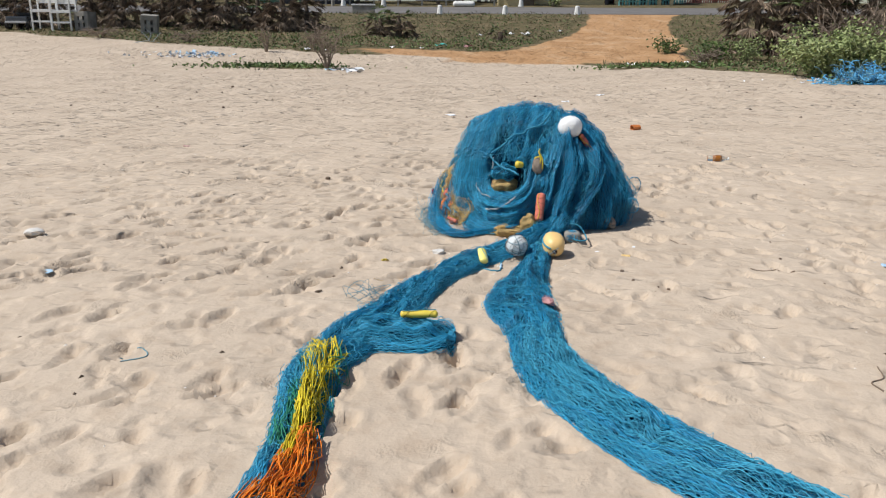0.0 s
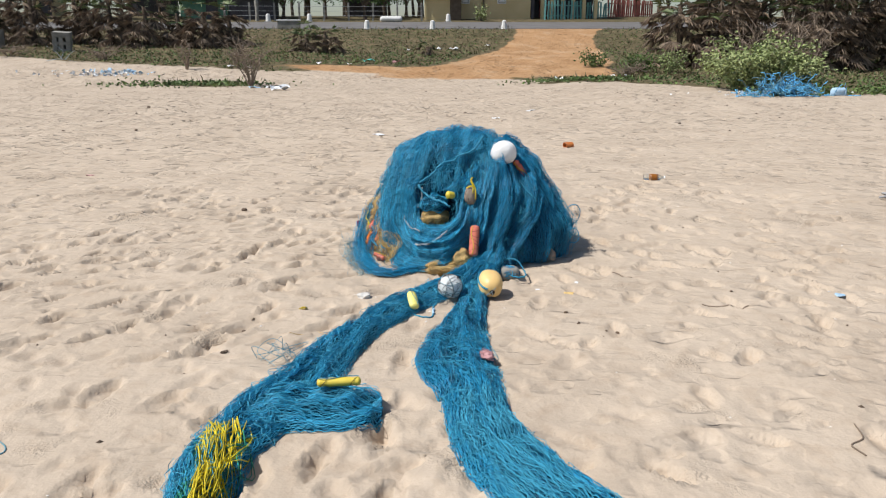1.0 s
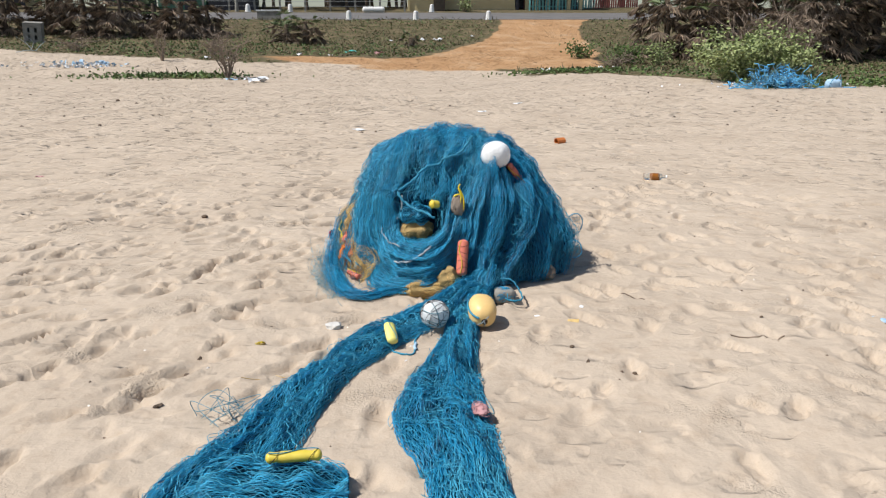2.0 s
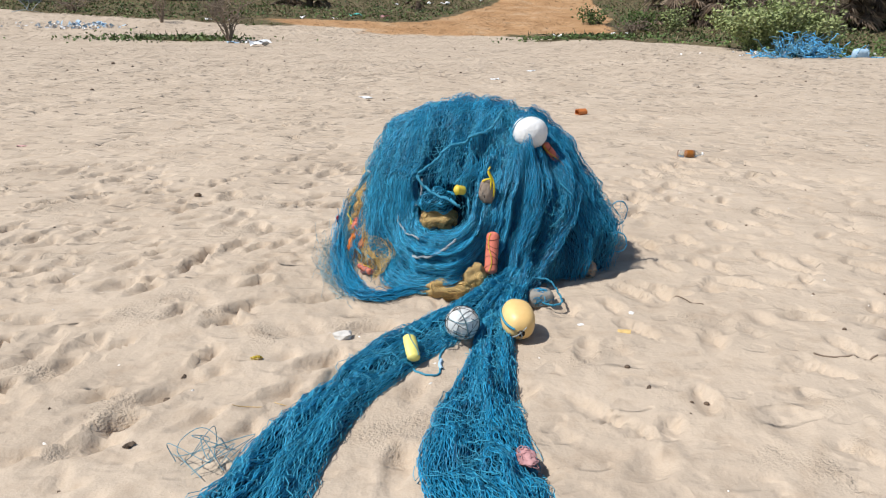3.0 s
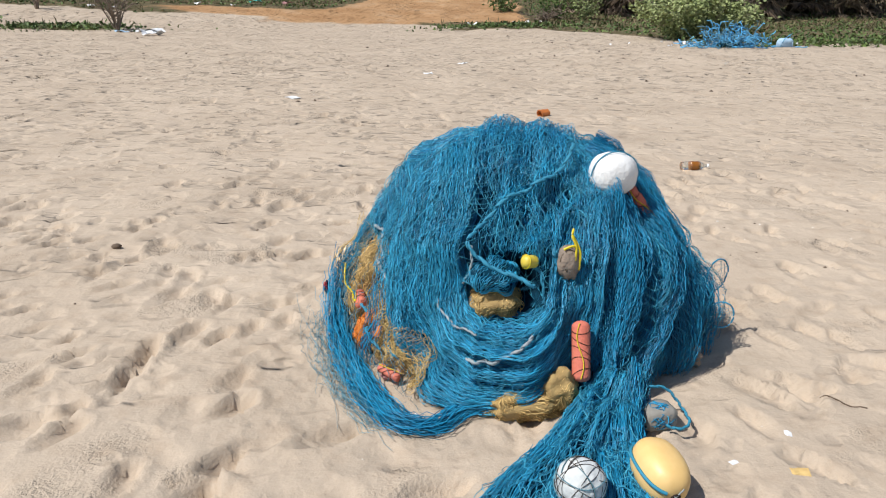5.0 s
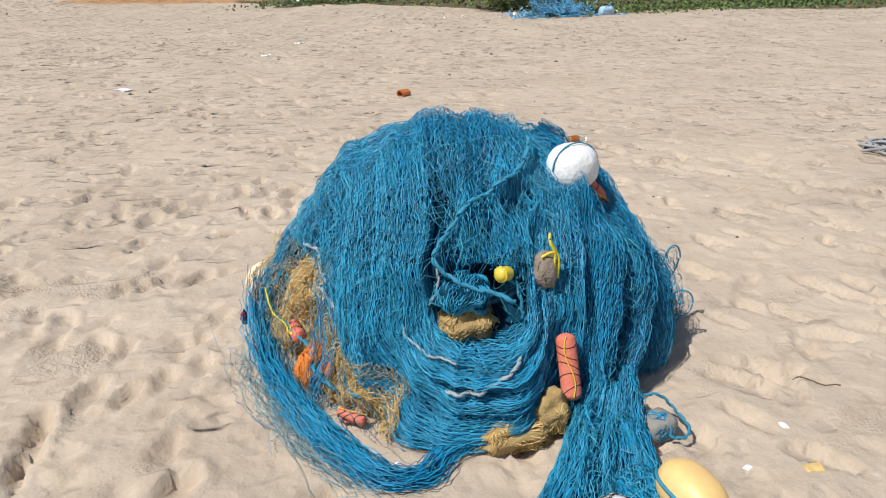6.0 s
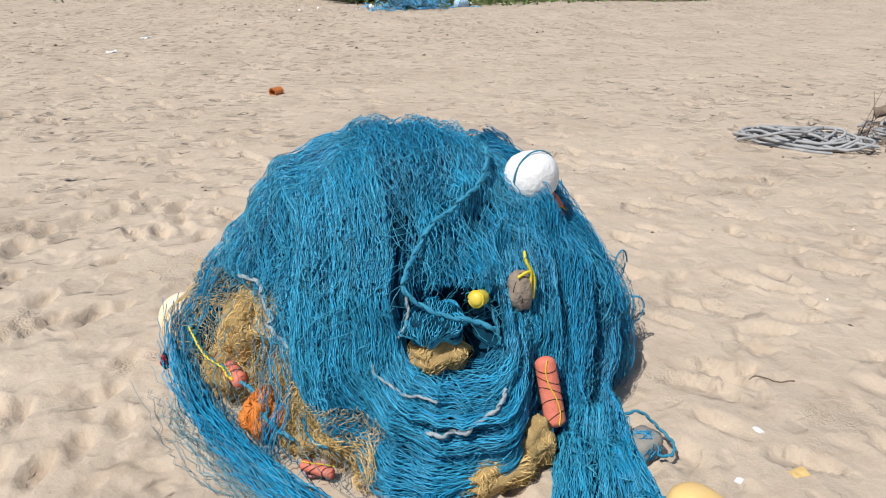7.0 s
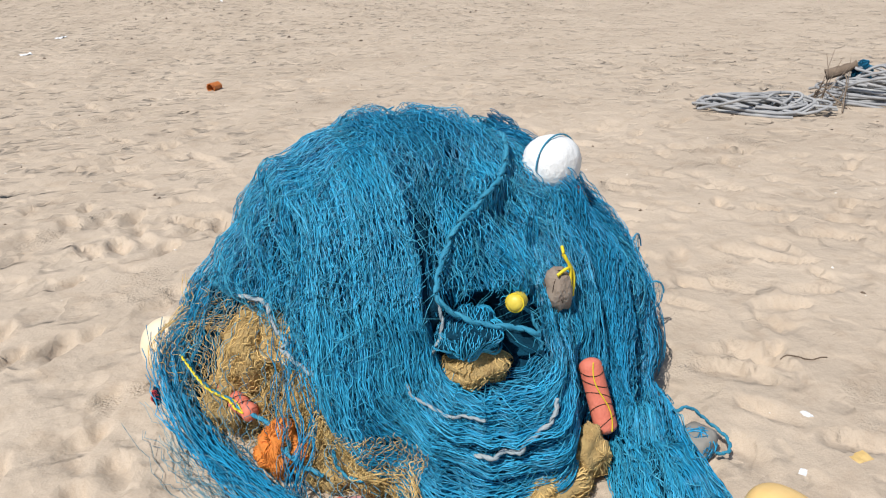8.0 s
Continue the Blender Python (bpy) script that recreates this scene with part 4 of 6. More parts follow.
def fan_leaves(name, n, h, spread, low, high, size, hang):
    """Fan-shaped palm leaves round a stem: blades radiating from each stalk's end."""
    V, F = [], []
    for _ in range(n):
        a = vrng.uniform(0, 2 * np.pi)
        z = h * vrng.uniform(low, high)
        up = vrng.uniform(-0.9, 0.5) if hang else vrng.uniform(-0.1, 1.0)
        out = np.array([np.cos(a) * math.cos(up), np.sin(a) * math.cos(up), math.sin(up)])
        root = np.array([np.cos(a) * 0.1, np.sin(a) * 0.1, z])
        hub = root + out * spread * vrng.uniform(0.35, 1.0)
        hub[2] = max(hub[2], 0.12)
        side = np.cross(out, [0, 0, 1.0])
        side /= np.linalg.norm(side) + 1e-6
        nrm = np.cross(side, out)
        V += [root - side * 0.012, root + side * 0.012, hub]
        F.append((len(V) - 3, len(V) - 2, len(V) - 1))
        L = size * vrng.uniform(0.7, 1.25)
        for b in np.linspace(-1.35, 1.35, 11):
            t = out * math.cos(b) + side * math.sin(b)
            e = np.cross(t, nrm)
            fall = -0.28 * L * (1.6 if hang else 0.7) * vrng.uniform(0.4, 1.3)
            tip = hub + t * L + np.array([0, 0, fall]) + nrm * vrng.normal(0, 0.05)
            midp = hub + t * L * 0.5 + np.array([0, 0, fall * 0.2])
            V += [hub, midp + e * L * 0.055 + nrm * 0.02, tip, midp - e * L * 0.055]
            k = len(V)
            F += [(k - 4, k - 3, k - 2), (k - 4, k - 2, k - 1)]
    return mesh_of(name, V, F, False)


def trunk_mesh(name, pts, r0, r1, sides=8):
    p = spline(pts, 10)
    rr = np.linspace(r0, r1, len(p)) * (1 + 0.12 * vrng.normal(0, 1, len(p)))
    ang = np.arange(sides) * 2 * np.pi / sides
    V = np.concatenate([np.stack([q[0] + r * np.cos(ang), q[1] + r * np.sin(ang), np.full(sides, q[2])], 1) for q, r in zip(p, rr)])
    m = len(p)
    a = (np.arange(m - 1) * sides)[:, None] + np.arange(sides)
    b = (np.arange(m - 1) * sides)[:, None] + (np.arange(sides) + 1) % sides
    return mesh_of(name, V, np.stack([a, b, b + sides, a + sides], -1).reshape(-1, 4))


def palm_bush(x, y, h, spread, dead, live, label, size=0.55):
    ob = thing("palm_bush", label, "palm", (x, y, land_at(x, y) - 0.05), "palm thicket")
    part("trunk", trunk_mesh("trunk", [(0, 0, 0), (0.08, 0, h * 0.4), (0.02, 0.05, h * 0.85)], 0.2, 0.1), BARK, ob)
    if dead:
        part("dead_fronds", fan_leaves("dead_fronds", dead, h, spread, 0.05, 0.85, size, True), DEAD_LEAF, ob, "dry brown hanging fronds")
    if live:
        part("green_fronds", fan_leaves("green_fronds", live, h, spread, 0.5, 0.98, size * 1.05, False), PALM_LEAF, ob, "grey-green fan fronds")
    return ob


BROWN_PALM = "low palm with dry brown fronds above the grass"
for x, y, h, sp, dd, lv in ((-32, 49, 3.2, 1.3, 80, 14), (-29.4, 48, 3.4, 1.3, 80, 12), (-26.6, 49, 3.3, 1.4, 85, 16), (-24.0, 47.6, 3.1, 1.3, 80, 12), (-21.6, 48.6, 3.3, 1.3, 85, 14), (-19.2, 47.4, 2.9, 1.2, 80, 12), (-17.0, 47.8, 2.8, 1.2, 75, 10),
                            (-14.8, 46.8, 3.1, 1.35, 90, 22), (-12.7, 46.2, 2.5, 1.2, 80, 12), (-11.0, 46.4, 2.1, 1.1, 70, 8), (-9.4, 45.6, 2.3, 1.1, 85, 8), (-8.2, 46.4, 1.9, 0.9, 50, 4)):
    palm_bush(x, y, h, sp, dd, lv, BROWN_PALM)
palm_bush(-3.7, 43.6, 1.15, 0.75, 38, 16, "small brown palm bush standing alone on the bank", 0.4)
palm_bush(-2.7, 43.3, 1.25, 0.8, 42, 10, "small brown palm bush standing alone on the bank", 0.4)
palm_bush(2.75, 42.9, 0.55, 0.35, 8, 10, "tiny green palm tuft on the grassy bank", 0.25)
for x, y, h, sp, dd, lv in ((14.6, 38.2, 3.3, 1.3, 110, 16), (16.2, 37.2, 3.6, 1.4, 120, 22), (17.6, 38.6, 4.2, 1.5, 110, 26), (19.0, 36.6, 3.9, 1.4, 90, 40), (20.6, 36.0, 4.3, 1.5, 110, 30), (22.3, 36.6, 4.4, 1.5, 130, 20), (24.4, 37.0, 4.3, 1.5, 120, 26), (26.6, 36.4, 4.2, 1.5, 110, 20), (29, 37.5, 4.2, 1.5, 90, 20), (18.4, 41, 4.6, 1.6, 90, 26), (22.5, 41, 4.8, 1.6, 90, 26), (26.5, 41.5, 4.8, 1.6, 90, 20)):
    palm_bush(x, y, h, sp, dd, lv, "tall shaggy palm with brown dead fronds and green crown", 0.62)


def shrub(name, x, y, w, h, n, mat, label, leaf=0.13, stems=26):
    ob = thing(name, label, "shrub", (x, y, land_at(x, y)))
    paths = []
    tips = []
    for _ in range(stems):
        a, q = vrng.uniform(0, 6.28), vrng.uniform(0.2, 1.0) ** 0.6
        top = np.array([math.cos(a) * w / 2 * q, math.sin(a) * w / 3 * q, h * vrng.uniform(0.55, 1.0) * (1.1 - 0.45 * q)])
        p = spline([(top[0] * 0.15, top[1] * 0.15, -0.03), top * 0.5 + vrng.normal(0, 0.06, 3), top], 8)
        paths.append(p)
        tips.append(p[2:])
    part("stem", tubes("stem", paths, 0.012, 4, True), TWIG, ob)
    t = np.concatenate(tips)
    pos = t[vrng.integers(0, len(t), n)] + vrng.normal(0, 0.16, (n, 3)) * [1, 1, 0.7]
    pos[:, 2] = np.maximum(pos[:, 2], 0.03)
    part("foliage", leaves("foliage", pos, leaf, 0.1, 0.6), mat, ob)
    return ob


shrub("leafy_shrub", 11.5, 23.9, 4.0, 1.75, 4600, SHRUB_LEAF, "wide pale green leafy shrub at the edge of the sand")
shrub("leafy_shrub", 13.4, 24.6, 2.2, 1.1, 1100, SHRUB_LEAF, "pale green leafy shrub beside dry grey twigs")
shrub("leafy_shrub", 11.9, 35.6, 1.8, 1.1, 700, GRASS, "green leafy shrub below the dry palms")
shrub("leafy_shrub", 13.2, 35.2, 1.4, 1.2, 600, SHRUB_LEAF, "green leafy shrub below the dry palms")
shrub("leafy_shrub", 10.4, 37.4, 1.6, 0.9, 500, GRASS, "low green shrub beside the red track")
shrub("leafy_shrub", 16.5, 31.6, 1.2, 0.9, 350, SHRUB_LEAF, "low green shrub behind the sand's edge")
shrub("leafy_shrub", 8.3, 63.2, 1.6, 1.5, 260, SHRUB_LEAF, "young pale green shrub in front of the yellow house", 0.2)


def bare_bush(x, y, h, w, n, label, up=0.6):
    """Leafless stems that fork twice."""
    ob = thing("bare_bush", label, "shrub", (x, y, land_at(x, y)))
    paths, rad = [], []
    for _ in range(n):
        a = vrng.uniform(0, 6.28)
        top = np.array([math.cos(a) * w / 2 * vrng.uniform(0.3, 1), math.sin(a) * w / 2 * vrng.uniform(0.3, 1), h * vrng.uniform(0.6, 0.95)])
        p = spline([(0.04 * math.cos(a), 0.04 * math.sin(a), -0.05), top * [0.35, 0.35, 0.45] + vrng.normal(0, 0.04, 3), top], 10)
        paths.append(p)
        rad.append(0.03)
        for k in range(9):
            s = p[int(vrng.integers(3, 10))]
            e = s + np.array([vrng.normal(0, 0.28) * w / 2, vrng.normal(0, 0.28) * w / 2, vrng.uniform(0.05, 0.4) * h * up])
            q = spline([s, (s + e) / 2 + vrng.normal(0, 0.03, 3), e], 6)
            paths.append(q)
            rad.append(0.014)
            for _ in range(2):
                f = e + vrng.normal(0, 0.12, 3) + [0, 0, 0.06]
                paths.append(spline([q[3], (q[3] + f) / 2 + vrng.normal(0, 0.02, 3), f], 5))
                rad.append(0.009)
    part("branch", tubes("branch", paths, rad, 4, True), TWIG, ob)
    return ob


bare_bush(-4.66, 30.8, 1.6, 2.0, 11, "leafless grey bush growing from a creeper patch")
bare_bush(-8.1, 35.6, 1.2, 1.1, 5, "small leafless bush on the grass")
bare_bush(-6.4, 37.5, 1.1, 1.6, 6, "small leafless bush on the grass")
bare_bush(-12.6, 38.8, 0.6, 2.0, 7, "low grey brushwood on the grass", 0.3)
bare_bush(-17.8, 41.0, 0.55, 2.4, 7, "low grey brushwood on the grass", 0.3)
bare_bush(10.6, 33.2, 0.6, 1.8, 8, "low grey brushwood on the grass", 0.4)
bare_bush(13.6, 26.2, 2.0, 2.6, 9, "tall dry grey twigs behind the leafy shrub", 0.9)
bare_bush(14.9, 26.8, 1.9, 2.4, 8, "tall dry grey twigs behind the leafy shrub", 0.9)
bare_bush(12.6, 26.6, 2.0, 2.0, 7, "tall dry grey twigs behind the leafy shrub", 0.9)


def scatter(n, x0, x1, y0, y1, want):
    x, y = vrng.uniform(x0, x1, n), vrng.uniform(y0, y1, n)
    g, r = zones(x, y)
    ok = (g > want) & (r < 0.3)
    x, y = x[ok], y[ok]
    return np.stack([x, y, ground_zs(x, y) + 0.02], 1)


creeper = leaves("creeper", scatter(26000, -30, 30, 19, 43, 0.45) + vrng.uniform(0, 0.1, (1, 3)) * [0, 0, 1], 0.12, 0.0, 0.7)
tagged(part("creeper", creeper, GRASS), "green creeping beach plants and grass on the bank", "grass", kind="stuff")
cr2 = scatter(9000, -30, 30, 36, 54, 0.6)
tagged(part("grass", leaves("grass", cr2, 0.16, -1.5, 0.4), GRASS), "short green grass on the bank", "grass", kind="stuff")
dry = scatter(15000, -30, 30, 28, 54.3, 0.5)
tagged(part("dry_grass", leaves("dry_grass", dry, 0.24, -3.0, 0.12), DRY_GRASS), "dry brown grass on the bank below the road", "grass", kind="stuff")
pa = np.stack([vrng.normal(-6.9, 1.5, 900), vrng.normal(31.2, 0.55, 900)], 1)
pb = np.stack([vrng.normal(8.2, 1.4, 700), vrng.normal(30.6, 0.6, 700)], 1)
pc = np.stack([vrng.uniform(10.5, 22, 1500), np.abs(vrng.normal(0, 1.0, 1500)) + 21.5 - 0.12 * vrng.uniform(0, 8, 1500)], 1)
pp = np.concatenate([pa, pb, pc])
tagged(part("creeper", leaves("creeper", np.column_stack([pp, ground_zs(pp[:, 0], pp[:, 1]) + vrng.uniform(0.0, 0.1, len(pp))]), 0.13, 0, 0.7), GRASS), "patches of green creeper at the sand's edge", "grass", kind="stuff")


def tree_kind(h, w, n):
    ob = thing("tree", "broad green tree behind the road", "tree", (0, 0, -60), "trees behind the road")
    part("trunk", trunk_mesh("trunk", [(0, 0, -0.2), (0.15, 0, h * 0.3), (0.1, 0.1, h * 0.7)], 0.22, 0.08), BARK, ob)
    limbs, pos = [], []
    for _ in range(9):
        a = vrng.uniform(0, 6.28)
        e = np.array([math.cos(a) * w * 0.4, math.sin(a) * w * 0.4, h * vrng.uniform(0.4, 0.95)])
        limbs.append(spline([(0.1, 0, h * vrng.uniform(0.2, 0.5)), e * [0.5, 0.5, 0.85], e], 7))
        c = e + vrng.normal(0, 0.4, (7, 3))
        for q in c:
            pos.append(q + vrng.normal(0, 0.42, (n // 63, 3)))
    part("limb", tubes("limb", limbs, 0.07, 5, True), BARK, ob)
    part("crown", leaves("crown", np.concatenate(pos), 0.34, 0.3, 0.55), TREE_LEAF, ob)
    return ob


kinds = [tree_kind(6.5, 5.0, 1500), tree_kind(8.0, 6.0, 1800), tree_kind(4.6, 4.6, 1300)]
spots = [(-46 + 5.0 * i + vrng.uniform(-1.2, 1.2), 79 + vrng.uniform(-2, 3)) for i in range(21)]
spots += [(-50 + 6.0 * i + vrng.uniform(-1.5, 1.5), 88 + vrng.uniform(-2, 4)) for i in range(19)]
low = [(-7.4, 66, 2), (-4.0, 65.6, 2), (-0.8, 65.4, 2), (1.2, 70, 0), (-13, 70, 0), (-9.5, 71, 0), (-17.5, 68, 2), (-22.5, 65.5, 2), (-26.5, 66, 2), (-1.5, 73, 1), (-6.2, 73, 1), (3.4, 72.5, 1), (17, 72, 0), (24, 73, 1), (-5.5, 67.5, 2), (-2.4, 69, 2), (0.8, 67, 2), (2.6, 69, 2), (-20, 66, 2), (-24, 68, 2), (-16.2, 65.5, 2), (18.6, 69, 2), (21.5, 71, 0), (25, 68, 2), (-30, 67, 0), (29, 70, 0)]
for k, (x, y) in enumerate(spots):
    copy_thing(kinds[k % 2], pose(x, y, land_at(x, y), 0, 0, 47 * k))
for k, (x, y, j) in enumerate(low):
    t_ = copy_thing(kinds[j], pose(x, y, land_at(x, y), 0, 0, 80 * k))
    t_.scale = (0.75, 0.75, 0.7)
for k_ in kinds:
    for o_ in (*k_.children_recursive, k_):
        bpy.data.objects.remove(o_)


def bar(bm, x0, y0, z0, x1, y1, z1):
    bmesh.ops.create_cube(bm, size=1, matrix=Matrix.Translation(((x0 + x1) / 2, (y0 + y1) / 2, (z0 + z1) / 2)) @ Matrix.Diagonal((x1 - x0, y1 - y0, z1 - z0, 1)))


def holed_block(x, y, turn, lean):
    """A concrete ring with square holes, from its bars."""
    ob = thing("concrete_block", "weathered grey concrete block with square holes on grass", "concrete block", (x, y, land_at(x, y) - 0.06), "concrete blocks")
    ob.rotation_euler = (radians(lean), radians(lean * 0.6), radians(turn))
    def rib(*ends):
        part("rib", box_bm(*ends, 0.008), CONCRETE, ob)
    for s in (-0.42, 0.34):
        rib(-0.42, s, 0, 0.42, s + 0.08, 0.22)
        rib(-0.42, s, 0.80, 0.42, s + 0.08, 1.05)
        rib(-0.42, s, 0.44, 0.42, s + 0.08, 0.58)
        for cx in (-0.42, -0.12, 0.20):
            rib(cx, s + 0.004, 0.22, cx + 0.2, s + 0.076, 0.80)
    for s in (-0.416, 0.336):
        rib(s, -0.34, 0, s + 0.08, 0.34, 1.046)
    rib(-0.335, -0.34, 0.9, 0.335, 0.34, 1.04)


holed_block(-16.1, 43.3, 12, 5)
holed_block(-20.5, 45.4, -8, -2)


def bollard(x, y, label="white painted concrete road post on the verge"):
    ob = thing("road_post", label, "road post", (x, y, land_at(x, y) - 0.03), "road posts")
    bm = bmesh.new()
    bmesh.ops.create_cone(bm, cap_ends=True, segments=10, radius1=0.21, radius2=0.15, depth=0.5, matrix=Matrix.Translation((0, 0, 0.3)))
    part("post", bm, WHITE_PAINT, ob)
    bm = bmesh.new()
    bmesh.ops.create_uvsphere(bm, u_segments=10, v_segments=6, radius=0.152, matrix=Matrix.Translation((0, 0, 0.55)) @ Matrix.Diagonal((1, 1, 0.5, 1)))
    part("cap", bm, WHITE_PAINT, ob)
    part("foot", box_bm(-0.3, -0.22, -0.05, 0.3, 0.22, 0.06, 0.02), CONCRETE, ob)


for x, y in ((-0.56, 54.2), (3.8, 54.0), (8.64, 54.1)):
    bollard(x, y)
for x in (-8.1, -5.0, 5.6):
    bollard(x, 62.4)
sg = thing("low_wall", "low grey concrete culvert wall beside the road", "wall", (-5.7, 54.3, land_at(-5.7, 54.3)))
part("wall", box_bm(-0.75, -0.12, -0.1, 0.75, 0.12, 0.52, 0.02), CONCRETE, sg)
part("coping", box_bm(-0.80, -0.16, 0.52, 0.80, 0.16, 0.62, 0.02), WHITE_PAINT, sg)
pw = thing("white_pipe", "white pipe lying beside the far road edge", "pipe", (1.2, 62.3, land_at(1.2, 62.3) + 0.2))
part("pipe", capsule_bm(1.7, 0.22, 14), WHITE_PAINT, pw)


def window(parent, x, y, z, w, h):
    wn_ = part("window", box_bm(x - w / 2, y - 0.03, z - h / 2, x + w / 2, y + 0.05, z + h / 2), PANE, parent)
    bm = bmesh.new()
    for a, b in ((-w / 2 - 0.08, -w / 2), (w / 2, w / 2 + 0.08)):
        bar(bm, x + a, y - 0.08, z - h / 2, x + b, y + 0.02, z + h / 2)
    for a, b in ((-h / 2 - 0.08, -h / 2), (h / 2, h / 2 + 0.08)):
        bar(bm, x - w / 2 - 0.08, y - 0.076, z + a, x + w / 2 + 0.08, y + 0.016, z + b)
    part("frame", bm, WHITE_PAINT, wn_)
    return wn_


def yellow_house():
    z = 3.15
    ob = thing("house", "yellow plastered house with posts along its open veranda", "house", (4.0, 66.0, z))
    part("wall", box_bm(2.2, 0.0, -0.5, 8.7, 6.0, 3.2), YELLOW_WALL, ob)
    part("plinth", box_bm(2.18, -0.10, -0.5, 8.72, -0.003, 0.45), YELLOW_WALL, ob)
    for x in (3.3, 6.3):
        wd = window(ob, x, -0.02, 1.95, 0.55, 0.7)
        part("shutter", box_bm(x - 0.24, -0.12, 1.62, x + 0.24, -0.06, 2.25), WHITE_PAINT, wd)
    part("downpipe", box_bm(4.75, -0.14, 0, 4.87, -0.02, 3.2), BARK, ob)
    bm = bmesh.new()
    for k in range(24):
        x = 1.8 + k * 0.30
        bar(bm, x, -0.7, 3.2, x + 0.15, 6.5, 3.32)
        bar(bm, x + 0.15, -0.7, 3.22, x + 0.30, 6.5, 3.30)
    part("roof", bm, TILE, ob)
    # open veranda
    part("veranda_back", box_bm(8.72, 2.4, -0.5, 14.5, 2.6, 3.2), DARK_WOOD, ob)
    part("veranda_floor", box_bm(8.72, 0.0, -0.5, 14.5, 2.4, 0.15), CONCRETE, ob)
    part("veranda_roof", box_bm(8.72, -0.7, 3.2, 14.8, 3.0, 3.34), TILE, ob)
    for x in (8.9, 9.7, 10.5, 11.4, 12.3, 13.2, 14.2):
        part("post", box_bm(x - 0.13, 0.05, 0.15, x + 0.13, 0.3, 3.2), YELLOW_WALL if x > 9 else DARK_WOOD, ob)
    part("door", box_bm(9.9, 2.33, 0.15, 10.8, 2.39, 2.2), RED_FENCE, ob)
    return ob


yellow_house()
kiosk = thing("guard_hut", "small yellow plastered hut with a flat projecting roof slab", "hut", (3.9, 64.2, 3.1))
part("wall", box_bm(0.1, 0.0, -0.5, 2.0, 1.9, 1.9), YELLOW_WALL, kiosk)
part("corner_post", box_bm(-0.02, -0.08, -0.5, 0.14, 0.1, 1.9), YELLOW_WALL, kiosk)
part("side_boards", box_bm(2.0, -0.06, -0.5, 2.9, 0.2, 1.9), BARK, kiosk)
part("roof_slab", box_bm(-0.25, -0.35, 1.9, 3.3, 2.2, 2.06), YELLOW_WALL, kiosk)
for x in (0.0, 0.8, 1.6):
    part("parapet_post", box_bm(x, -0.2, 2.06, x + 0.16, 0.0, 3.0), YELLOW_WALL, kiosk)
part("parapet_rail", box_bm(-0.1, -0.24, 2.4, 1.9, -0.08, 2.52), YELLOW_WALL, kiosk)


def slat_fence(name, x0, y0, x1, y1, h, n, mat, label):
    ob = thing(name, label, "fence", (x0, y0, land_at(x0, y0)))
    dx, dy = (x1 - x0) / n, (y1 - y0) / n
    me = bpy.data.meshes.new("slat")
    bm = box_bm(-0.07, -0.025, -0.2, 0.07, 0.025, h, 0.01)
    bm.to_mesh(me)
    bm.free()
    for i in range(n + 1):
        s = part("slat", me, mat, ob)
        s.location = (dx * i, dy * i, vrng.uniform(-0.08, 0.1))
        s.rotation_euler = (0, radians(vrng.normal(0, 2)), 0)
    a = math.atan2(dy, dx)
    for z in (0.3, h * 0.75):
        r = part("rail", box_bm(0, 0.03, z, math.hypot(x1 - x0, y1 - y0), 0.07, z + 0.07), mat, ob)
        r.rotation_euler = (0, 0, a)
    return ob


slat_fence("picket_fence", 13.7, 65.0, 17.6, 66.5, 1.5, 13, TEAL_FENCE, "faded teal picket fence in front of the veranda")
slat_fence("picket_fence", 20.0, 68.5, 24.5, 70.5, 1.5, 20, RED_FENCE, "dull red picket fence beyond the road")
slat_fence("picket_fence", 17.6, 66.5, 20.0, 68.5, 1.3, 8, TEAL_FENCE, "faded teal picket fence beyond the road")


def post_line(x0, x1, y, n):
    ob = thing("post_fence", "line of grey concrete fence posts with wire", "fence", (x0, y, land_at(x0, y)))
    for i in range(n):
        part("post", box_bm((x1 - x0) * i / (n - 1) - 0.07, -0.07, -0.2, (x1 - x0) * i / (n - 1) + 0.07, 0.07, 1.35, 0.015), CONCRETE, ob)
    for z in (0.4, 0.75, 1.1):
        part("wire", tubes("wire", [np.array([(0, -0.09, z), ((x1 - x0) / 2, -0.09, z - 0.03), (x1 - x0, -0.09, z)])], 0.012, 4), TIN, ob)


post_line(-11.5, 3.6, 63.4, 9)
for x, y, h in ((-9.0, 63.0, 7.0), (17.6, 67.5, 7.0)):
    up = thing("utility_pole", "grey concrete utility pole beside the road", "pole", (x, y, land_at(x, y) - 0.2))
    part("pole", trunk_mesh("pole", [(0, 0, 0), (0, 0, h / 2), (0, 0, h)], 0.15, 0.1), CONCRETE, up)
    part("crossarm", box_bm(-0.8, -0.06, h - 0.5, 0.8, 0.06, h - 0.38), DARK_WOOD, up)


